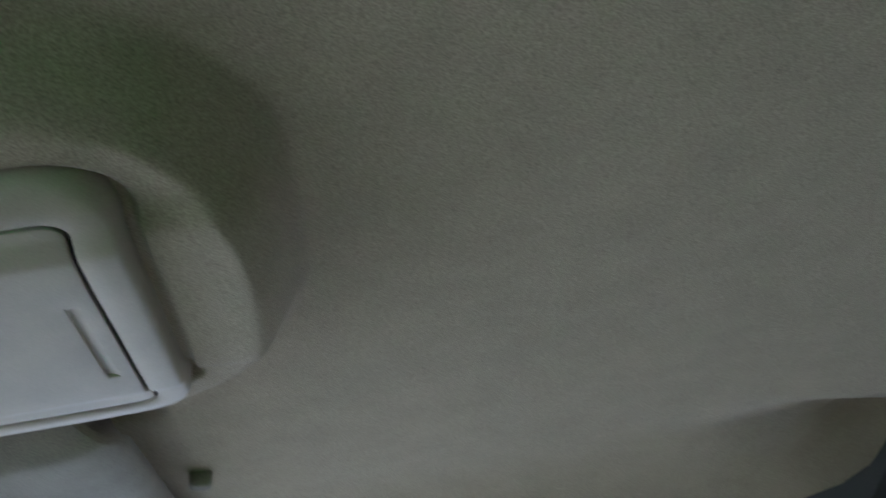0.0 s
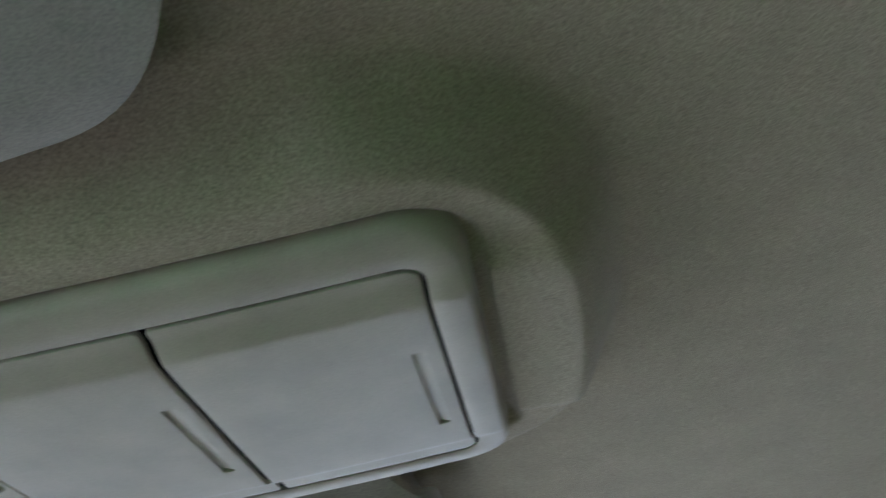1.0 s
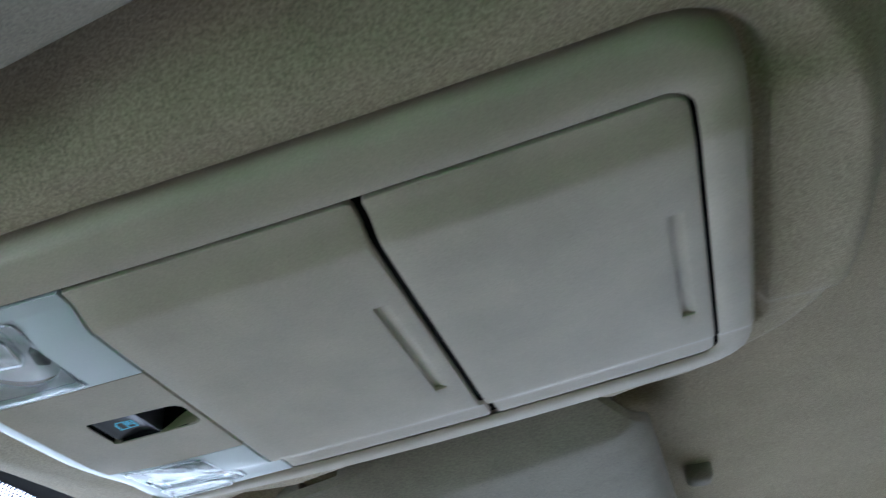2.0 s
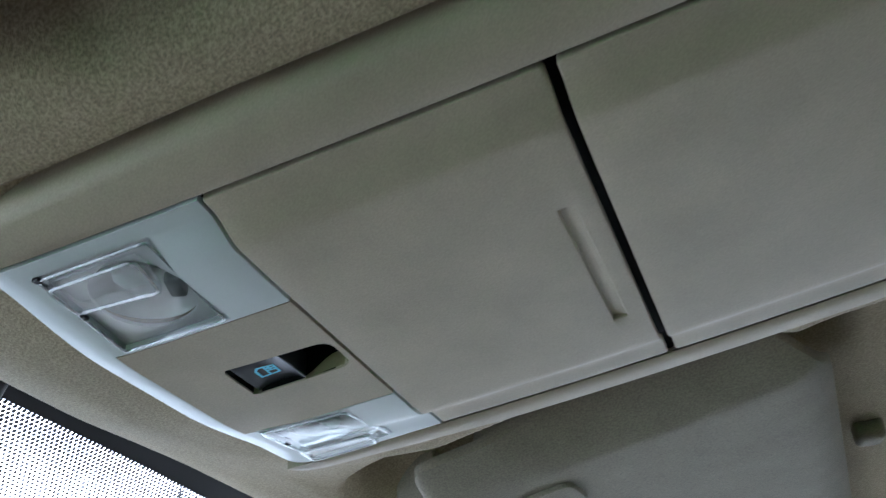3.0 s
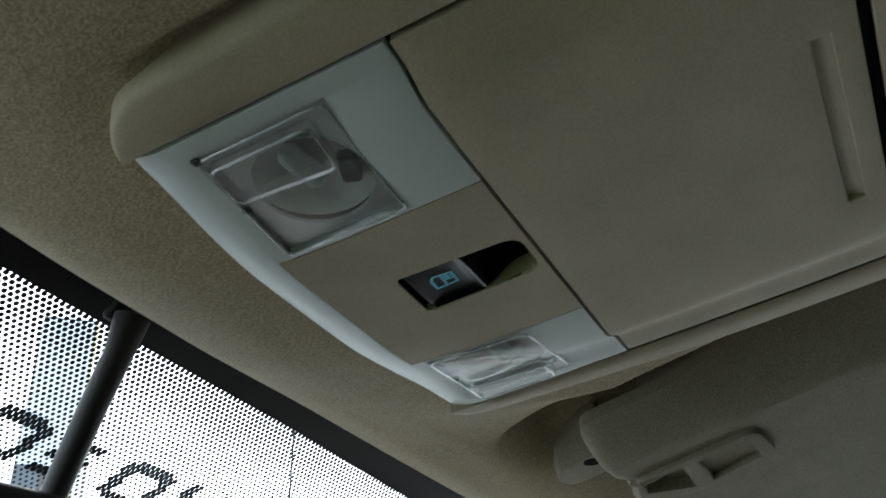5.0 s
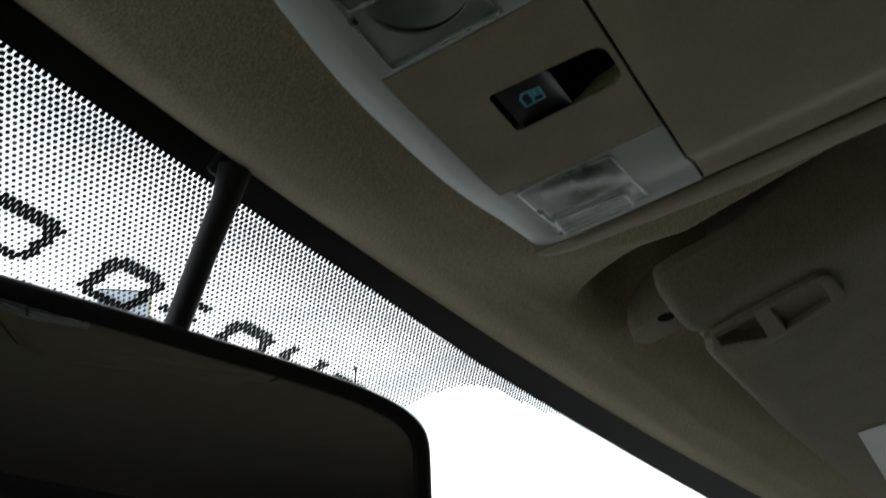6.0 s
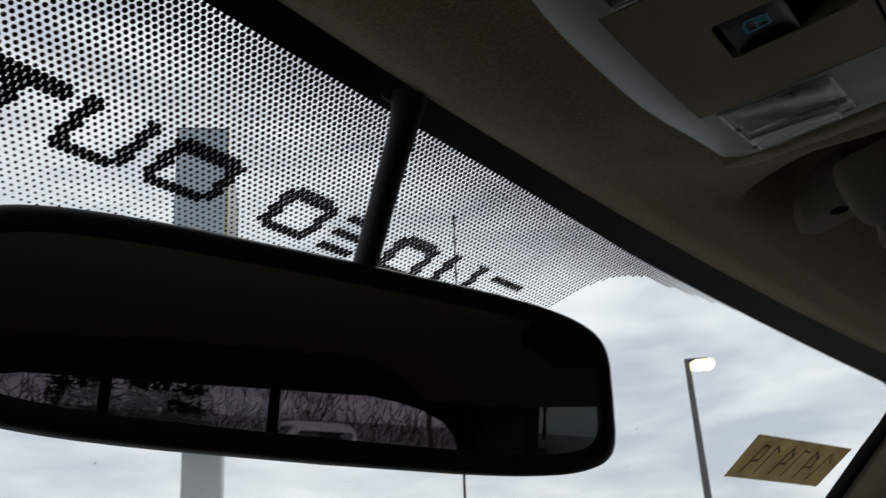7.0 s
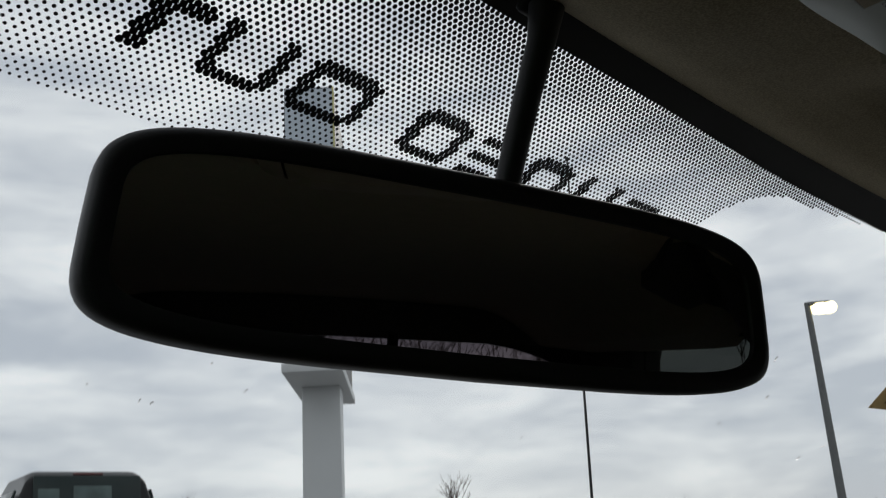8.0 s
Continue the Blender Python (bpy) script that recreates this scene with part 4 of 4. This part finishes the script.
# ---------------------------------------------------------------- rear-view mirror
def rear_view_mirror():
    root = thing("rear_view_mirror", "black rear-view mirror on a slanted stem under the windscreen's top", "rear-view mirror")
    ex, up, nrm = Vector((0.94307, -0.33002, -0.04065)), Vector((-0.00257, -0.10468, 0.99450)), Vector((-0.33247, -0.93784, -0.09958))
    tip = 0.0062
    up, nrm = (up + nrm * tip).normalized(), (nrm - up * tip).normalized()
    m = Matrix((ex, up, nrm)).transposed().to_4x4()
    m.translation = (-0.0103, 0.1718, TOP - 0.0721)
    W2, H2 = 0.1209, 0.0330

    def outline(scale, z, bm, q=5.5, n=72):
        ring = []
        for k in range(n):
            a = 2 * math.pi * k / n
            c, t = math.cos(a), math.sin(a)
            x = math.copysign(abs(c) ** (2 / q), c) * W2 * scale[0]
            y = math.copysign(abs(t) ** (2 / q), t) * H2 * scale[1]
            x *= 1 - 0.022 * y / H2
            y *= 1 - 0.06 * (x / W2) ** 2
            ring.append(bm.verts.new(m @ Vector((x, y, z))))
        return ring

    def loft(rings, bm, cap0=False, cap1=False):
        n = len(rings[0])
        for a, b in zip(rings, rings[1:]):
            for k in range(n):
                bm.faces.new((a[k], a[(k + 1) % n], b[(k + 1) % n], b[k]))
        if cap0:
            bm.faces.new(rings[0][::-1])
        if cap1:
            bm.faces.new(rings[-1])
    bm = bmesh.new()
    rings = [outline(sc, z, bm) for sc, z in (((0.930, 0.760), -0.0010), ((0.934, 0.772), 0.0014), ((0.965, 0.885), 0.0026), ((0.985, 0.945), 0.0022), ((0.996, 0.985), 0.0008), ((1.0, 1.0), -0.002), ((1.0, 0.998), -0.007), ((0.992, 0.975), -0.013), ((0.968, 0.92), -0.020), ((0.90, 0.80), -0.026), ((0.72, 0.55), -0.032), ((0.4, 0.3), -0.034))]
    loft(rings, bm, cap1=True)
    part("housing", bm, DARK, root, "black plastic housing with a rounded bezel", 60)
    bm = bmesh.new()
    bm.faces.new(outline((0.933, 0.768), 0.0003, bm))
    part("mirror_glass", bm, MIRROR, root, "dimmed mirror glass", None)
    back = m @ Vector((0.012, 0.010, -0.030))
    part("ball_joint", tube([back, back + (m.to_3x3() @ Vector((0, 0.004, -0.016)))], [0.011, 0.008], 16), DARK, root)
    part("stem", tube([(0.0, 0.172, TOP - 0.048), (0.0, 0.1665, TOP - 0.034), (0.0, 0.158, TOP - 0.013), (0.0, 0.1495, TOP + 0.006), (0.0, 0.146, TOP + 0.018)], [0.0044, 0.0044, 0.0046, 0.0049, 0.0062], 20), DARK, root, "black round stem")
    part("mount", block((0.010, 0.014, 0.004), m=Matrix.Translation((0, 0.150, TOP + 0.0235)) @ pose(0, 0, 0, -38), bevel=0.002), DARK, root, "black glued mount")
    part("neck", tube([(0.0, 0.172, TOP - 0.047), (0.001, 0.184, TOP - 0.056), back], [0.0044, 0.0058, 0.008], 14), DARK, root)
    return root


rear_view_mirror()


# ---------------------------------------------------------------- paper note stuck on the windscreen
def paper_note():
    root = thing("paper_note", "yellowed paper note with scrawled marker strokes taped inside the windscreen", "paper note")

    def on(x, v, lift):
        p = glass_point(x, v)
        return Vector((p[0], p[1] - lift * math.sin(radians(38)), p[2] - lift * math.cos(radians(38))))
    a, b, c, d = Vector((0.4755, 0.079)), Vector((0.609, 0.066)), Vector((0.6087, 0.109)), Vector((0.4790, 0.121))

    def at(u, w, lift):
        p = (a * (1 - u) + b * u) * (1 - w) + (d * (1 - u) + c * u) * w
        return on(p.x, p.y, lift)
    bm = bmesh.new()
    n = 10
    lo = [[bm.verts.new(at(i / n, j / 3, 0.0016)) for i in range(n + 1)] for j in range(4)]
    hi = [[bm.verts.new(at(i / n, j / 3, 0.0021)) for i in range(n + 1)] for j in range(4)]
    for layer in (lo, hi):
        for r, t in zip(layer, layer[1:]):
            for k in range(n):
                bm.faces.new((r[k], r[k + 1], t[k + 1], t[k]))
    rim = lo[0] + [r[-1] for r in lo[1:]] + lo[-1][-2::-1] + [r[0] for r in lo[-2:0:-1]]
    rim2 = hi[0] + [r[-1] for r in hi[1:]] + hi[-1][-2::-1] + [r[0] for r in hi[-2:0:-1]]
    for k in range(len(rim)):
        bm.faces.new((rim[k], rim[(k + 1) % len(rim)], rim2[(k + 1) % len(rim)], rim2[k]))
    part("sheet", bm, PAPER, root, "yellowed paper sheet", 30)
    for k in range(6):
        u = 0.10 + 0.142 * k
        lean = (0.035, 0.020, 0.045, 0.030, 0.015, 0.040)[k]
        strokes = [((u, 0.86), (u + lean, 0.16)), ((u + lean + 0.004, 0.20), (u + lean + 0.062, 0.24 + 0.09 * (k % 3)))]
        if k % 2 == 0:
            strokes += [((u + 0.015, 0.58), (u + 0.085, 0.54)), ((u + lean + 0.058, 0.26), (u + 0.080, 0.60))]
        for (ua, wa), (ub, wb) in strokes:
            along = Vector((ub - ua, (wb - wa) * 0.33))
            n = Vector((-along.y, along.x)).normalized() * 0.0065
            bm = bmesh.new()
            bm.faces.new([bm.verts.new(at(x, w, 0.0024)) for x, w in ((ua - n.x, wa - n.y * 3), (ub - n.x, wb - n.y * 3), (ub + n.x, wb + n.y * 3), (ua + n.x, wa + n.y * 3))])
            part("marker_bar", bm, INK, root)


paper_note()


# ---------------------------------------------------------------- seats, seen only in the mirror
def seat(x, y, label, cloth):
    root = thing("truck_seat", label, "seat", "truck seats", at=(x, y, 0.49))
    part("cushion", block((0.52, 0.52, 0.22), (0, 0, 0.30), 0.06, 4), cloth, root)
    part("backrest", block((0.50, 0.14, 0.58), m=Matrix.Translation((0, -0.30, 0.66)) @ pose(0, 0, 0, 12), bevel=0.05, segments=4), cloth, root)
    head = part("headrest", block((0.27, 0.10, 0.17), m=Matrix.Translation((0, -0.385, 1.06)) @ pose(0, 0, 0, 8), bevel=0.045, segments=5), cloth, root)
    for s in (-1, 1):
        part("post", tube([(s * 0.06, -0.36, 0.88), (s * 0.06, -0.38, 1.0)], 0.006, 8), CHROME, head)


seat(0.42, -0.55, "tan cloth front seat with a padded headrest", TANSEAT)
seat(-0.42, -0.55, "dark leather driver's seat with a padded headrest", GREYSEAT)
for x, y in ((-0.42, -1.65), (0.42, -1.65)):
    seat(x, y, "dark leather rear seat with a padded headrest", GREYSEAT)



# ---------------------------------------------------------------- outside
def lot_z(x, y):
    return 0.112 * max(0.0, min(y, 13.0) - 3.0)


rs = [0, 3, 6, 8, 10, 12, 13, 15, 22, 32, 46, 66, 100, 200, 500, 1500]
bm = bmesh.new()
ringv = []
for r in rs[1:]:
    ringv.append([bm.verts.new((r * math.sin(a), r * math.cos(a), lot_z(r * math.sin(a), r * math.cos(a)))) for a in steps(0, 2 * math.pi, 48)[:-1]])
mid = bm.verts.new((0, 0, 0))
for k in range(48):
    bm.faces.new((mid, ringv[0][k], ringv[0][(k + 1) % 48]))
    for p, q in zip(ringv, ringv[1:]):
        bm.faces.new((p[k], q[k], q[(k + 1) % 48], p[(k + 1) % 48]))
tagged(part("ground", bm, ASPHALT), "worn grey concrete parking lot", "parking lot", kind="structure")


def place(az, dist):
    return Vector((dist * math.sin(radians(az + 0.15)) - 0.23, dist * math.cos(radians(az + 0.15)), 0))


# street lamp with one lit head
def street_lamp():
    p = place(70.05, 28.6)
    root = thing("street_lamp", "tall weathered steel street lamp with one glowing head", "street lamp", at=(p.x, p.y, 0))
    part("pole", tube([(0, 0, 0), (0, 0, 3), (0, 0, 7.9)], [0.13, 0.115, 0.085], 14), POLE, root, "tapered steel pole")
    part("base", tube([(0, 0, 0), (0, 0, 0.7), (0, 0, 0.72)], [0.32, 0.3, 0.2], 16), ASPHALT, root, "concrete base")
    d = Vector((math.cos(radians(52)), -math.sin(radians(52)), 0))
    head = part("head", block((0.62, 0.34, 0.12), m=Matrix.Translation(Vector((0, 0, 7.98)) + d * 0.30) @ pose(0, 0, 0, 0, 0, -52), bevel=0.05), POLE, root, "flat lamp head")
    # lens made larger than life, so that its glow includes the bloom
    part("lens_and_bloom", block((0.74, 0.44, 0.34), m=Matrix.Translation(Vector((0, 0, 7.86)) + d * 0.44) @ pose(0, 0, 0, 0, 0, -52), bevel=0.175, segments=6), LAMPLIT, head, "glowing yellow lens, enlarged to take in its bloom")
    part("finial", block((0.14, 0.14, 0.2), (0, 0, 7.95), 0.03), POLE, root)


street_lamp()


# pylon sign: a long cabinet seen end-on, on a slab over a square post
def pylon_sign():
    p = place(40.75, 22.4)
    root = thing("pylon_sign", "tall dark pylon sign on a square white post", "pylon sign", at=(p.x, p.y, 0))
    turn = pose(0, 0, 0, 0, 0, -46)
    w, d, low, top = 1.30, 4.7, 5.55, 12.35

    def at(x, y, z):
        return turn @ Matrix.Translation((x, y, z))
    part("post", block((0.88, 0.95, low + 0.3), m=at(0.02, 0, low / 2 - 0.15), bevel=0.02), SIGNWHITE, root, "square white post")
    part("slab", block((w, d, 0.20), m=at(0, 0, low + 0.10), bevel=0.012), SIGNWHITE, root, "white slab under the cabinet")
    cab = part("cabinet", block((w - 0.14, d - 0.14, top - low - 0.2), m=at(0, 0, (top + low + 0.2) / 2), bevel=0.015), SIGNDARK, root, "dark slate sign cabinet")
    # the cabinet's side lies in shadow; its dark brown holds that shade
    part("cabinet_side", block((0.02, d - 0.34, top - low - 0.34), m=at((w - 0.14) / 2, 0, (top + low + 0.2) / 2)), SIGNSIDE, cab, "side panel, dark brown with its shade in the colour")
    for y in (-(d - 0.14) / 2 - 0.004, (d - 0.14) / 2 + 0.004):
        part("edge_trim", block((0.055, 0.03, top - low - 0.22), m=at((w - 0.14) / 2 - 0.02, y, (top + low + 0.2) / 2), bevel=0.005), YELLOW, cab, "pale yellow edge trim")
    part("foot_trim", block((0.03, d - 0.16, 0.05), m=at((w - 0.14) / 2 + 0.012, 0, low + 0.235), bevel=0.005), YELLOW, cab, "pale yellow edge trim")
    front = -(d - 0.14) / 2
    part("upper_panel", block((w - 0.18, 0.03, 3.4), m=at(0, front - 0.004, top - 1.75), bevel=0.01), SIGNPALE, cab, "pale blue-grey upper panel")
    part("centre_gap", block((0.13, 0.02, 2.9), m=at(0.0, front - 0.002, low + 1.72)), SIGNSIDE, cab, "dark vertical strip")
    for z, h in ((0.62, 0.26), (1.08, 0.44), (1.72, 0.42), (2.34, 0.40)):
        part("plain_bar", block((0.10, 0.02, h), m=at(0.01, front - 0.010, low + z)), SIGNPALE, cab)


pylon_sign()


# radio aerial on the truck's own wing
def aerial():
    top = Vector((1.007, 0.7935, TOP + 0.464))
    root = thing("radio_aerial", "thin black whip aerial on the truck's wing", "aerial", at=(0.985, 0.812, 1.27))
    low = Vector((0, 0, 0))
    tip = top - Vector((0.985, 0.812, 1.27))
    part("whip", tube([low, low + tip * 0.5, tip], [0.0030, 0.0022, 0.0014], 8), RUBBER, root, "thin tapered whip")
    part("foot", tube([low + Vector((0, 0, -0.04)), low + Vector((0, 0, 0.03))], [0.02, 0.012], 12), RUBBER, root)
    part("tip", tube([tip, tip + Vector((0, 0, 0.006))], [0.0028, 0.0028], 8), RUBBER, root)


aerial()


# pickups
def pickup(name, at, heading, paint, label, height=1.0):
    root = thing(name, label, "pickup truck", "parked pickups", at=at)
    root.rotation_euler = (0, 0, radians(heading))
    root.scale = (1, 1, height)
    part("body", block((1.95, 5.5, 0.62), (0, 0, 0.78), 0.08), paint, root, "truck body")
    bm = bmesh.new()
    secs = [(-0.95, 1.05, 0.93), (-0.80, 1.80, 0.70), (-0.62, 1.90, 0.60), (0.35, 1.90, 0.60), (0.55, 1.84, 0.69), (1.15, 1.10, 0.93)]
    prof = [(y, z, w) for y, z, w in secs]
    l = [bm.verts.new((-w, y, z)) for y, z, w in prof]
    r = [bm.verts.new((w, y, z)) for y, z, w in prof]
    for k in range(len(prof) - 1):
        bm.faces.new((l[k], l[k + 1], r[k + 1], r[k]))
    bm.faces.new(l), bm.faces.new(r[::-1]), bm.faces.new((l[0], r[0], r[-1], l[-1]))
    bmesh.ops.bevel(bm, geom=bm.edges[:], offset=0.08, segments=4, profile=0.5, affect="EDGES", clamp_overlap=True)
    cab = part("cab", bm, paint, root, "rounded cab")
    for y, z, tilt, nm in ((-0.872, 1.55, 11, "rear_glass"), (0.88, 1.45, -39, "windscreen")):
        part(nm, block((1.22, 0.03, 0.56 if tilt > 0 else 0.8), m=Matrix.Translation((0, y, z)) @ pose(0, 0, 0, -tilt if tilt > 0 else -tilt), bevel=0.012), CARGLASS, cab, "dark cab glass")
    # lighter opaque patches imitate the light coming through the cab
    part("see_through_patch", block((0.44, 0.02, 0.36), m=Matrix.Translation((0.05, -0.884, 1.53)) @ pose(0, 0, 0, -11), bevel=0.01), CARPANE, cab, "lighter patch for the light seen through the rear glass")
    part("see_through_patch", block((0.24, 0.02, 0.30), m=Matrix.Translation((-0.44, -0.884, 1.53)) @ pose(0, 0, 0, -11), bevel=0.01), CARPANE, cab)
    for s in (-1, 1):
        part("side_glass", block((0.03, 1.25, 0.42), m=Matrix.Translation((s * 0.83, -0.1, 1.47)) @ pose(0, 0, 0, 0, -s * 17, 0), bevel=0.012), CARGLASS, cab, "dark side glass")
        part("tail_light", block((0.16, 0.06, 0.40), (s * 0.90, -2.74, 0.92), 0.02), TAILRED, root, "red tail light")
        for y in (-1.7, 1.75):
            wheel = part("wheel", tube([(s * 0.78, y, 0.40), (s * 0.80, y, 0.40), (s * 0.98, y, 0.40), (s * 1.0, y, 0.40)], [0.34, 0.39, 0.39, 0.34], 24), RUBBER, root, "black tyre")
            part("rim", tube([(s * 0.97, y, 0.40), (s * 1.005, y, 0.40)], [0.24, 0.22], 16), CHROME, wheel)
    part("brake_light", block((0.34, 0.04, 0.03), (0, -0.80, 1.845), 0.01), TAILDIM, cab, "high red brake light")
    return root


p = place(26.75, 12.9)
pickup("pickup_truck", (p.x, p.y, lot_z(p.x, p.y)), -14, PAINTBLACK, "black pickup truck parked ahead with a dark rear glass")
pickup("pickup_truck", (2.9, -21.5, 0), 80, PAINTWHITE, "white pickup truck parked behind in the lot", 0.86)
pickup("pickup_truck", (-3.0, -21.0, 0), 84, PAINTWHITE, "white pickup truck parked behind beside its twin", 0.86)
pickup("pickup_truck", (8.6, -23.0, 0), 86, PAINTGREY, "grey pickup truck parked behind in the lot", 0.8)


# bare winter trees
def bare_tree(at, height, seed, label):
    rng = random.Random(seed)
    root = thing("bare_tree", label, "tree", "winter trees", at=at)
    bm = bmesh.new()

    def limb(p, d, length, r, depth):
        pts, rad = [p], [r]
        for k in range(3):
            d = (d + Vector((rng.uniform(-0.18, 0.18), rng.uniform(-0.18, 0.18), rng.uniform(0, 0.12)))).normalized()
            p = p + d * length / 3
            pts.append(p)
            rad.append(r * (1 - 0.2 * (k + 1)))
        tube(pts, rad, 5 if depth else 8, crown if depth else trunk)
        if depth < 4:
            for k in range(rng.randint(2, 4)):
                q = pts[rng.randint(1, 3)]
                n = (d + Vector((rng.uniform(-1, 1), rng.uniform(-1, 1), rng.uniform(0.0, 0.8))) * 0.75).normalized()
                limb(q, n, length * rng.uniform(0.55, 0.8), max(0.012, r * 0.5), depth + 1)
    trunk, crown = bmesh.new(), bmesh.new()
    limb(Vector((0, 0, 0)), Vector((0, 0, 1)), height * 0.36, height * 0.022, 0)
    part("trunk", trunk, BARK, root, "tapered grey trunk")
    part("crown", crown, BARK, root, "bare branching crown")
    bm.free()


rng = random.Random(11)
for az, dist, h in ((48.3, 52, 6.0), (33.2, 60, 5.3), (34.8, 66, 5.6), (61.5, 70, 5.2)):
    q = place(az, dist)
    bare_tree((q.x, q.y, lot_z(q.x, q.y)), h, int(az * 10), "small bare winter tree beyond the lot")
for k in range(14):
    x = -34 + 5.2 * k + rng.uniform(-1.5, 1.5)
    bare_tree((x, -47 + rng.uniform(-4, 4), 0), rng.uniform(6.5, 9), 100 + k, "bare winter tree behind the parking lot")


def conifer(at, height, seed):
    rng = random.Random(seed)
    root = thing("conifer", "dark upright evergreen at the lot's edge", "tree", "evergreens", at=at)
    part("trunk", tube([(0, 0, 0), (0, 0, height * 0.5), (0, 0, height * 0.95)], [0.14, 0.09, 0.02], 8), BARK, root)
    bm = bmesh.new()
    for k in range(1700):
        z = height * rng.uniform(0.06, 1.0)
        w = 0.24 * height * (1 - z / height) ** 0.8 + 0.05
        a, r = rng.uniform(0, 6.283), w * math.sqrt(rng.uniform(0.2, 1))
        c = Vector((r * math.cos(a), r * math.sin(a), z))
        d = Vector((math.cos(a), math.sin(a), rng.uniform(-0.2, 0.6))) * 0.42
        n = Vector((-math.sin(a), math.cos(a), rng.uniform(-0.3, 0.3))) * 0.17
        bm.faces.new([bm.verts.new(c - n), bm.verts.new(c + d), bm.verts.new(c + n), bm.verts.new(c - d * 0.3 + Vector((0, 0, 0.08)))])
    part("crown", bm, CONIFER, root, "dense dark needles")


for k, (x, y, h) in enumerate(((-9.5, -36, 7.2), (-3.6, -37, 7.0), (-0.6, -36, 7.4), (-13.5, -38, 7.5), (-20, -39, 7.5))):
    conifer((x, y, 0), h, 40 + k)


# middle pillar: the dark upper trim where the headliner ends at the door side
def middle_pillar():
    o = round_outline([(0.540, -0.660), (0.455, -0.830), (0.470, -1.000), (0.770, -1.000), (0.770, -0.660)], [0.05, 0.05, 0.03, 0.01, 0.01], 5)
    bm = plate(o, lambda x, y: headliner_z(x, y) - 0.022 - 0.9 * max(0.0, x - 0.60) ** 2, 0.03, steps(0.47, 0.76, 10), steps(-0.98, -0.68, 8), rim=0.008)
    tagged(part("pillar_middle", bm, DASH, None, smooth=50), "dark upper trim of the middle roof pillar", "pillar trim", kind="structure")


middle_pillar()


# brushy tree line behind the lot
def brush_line():
    rng = random.Random(21)
    verts, faces = [], []
    for k in range(5200):
        x, y = rng.uniform(-45, 13), -44 + rng.uniform(-4, 4)
        h = 2.7 + 1.2 * noise.noise(Vector((x * 0.12, 3.1, 0))) + rng.uniform(-1.4, 1.0)
        z = rng.uniform(0, 1) ** 0.7 * h
        a, l = rng.uniform(-1.3, 1.3), rng.uniform(0.3, 0.9)
        b = len(verts)
        verts += [(x - 0.03, y, z), (x + 0.03, y, z), (x + 0.012 + l * math.sin(a), y, z + l * math.cos(a)), (x - 0.012 + l * math.sin(a), y + 0.03, z + l * math.cos(a))]
        faces.append((b, b + 1, b + 2, b + 3))
    me = bpy.data.meshes.new("brush")
    me.from_pydata(verts, [], faces)
    me.materials.append(BARK)
    tagged(new("brush", me), "tangle of bare winter brush beyond the lot", "brush", kind="stuff")


brush_line()
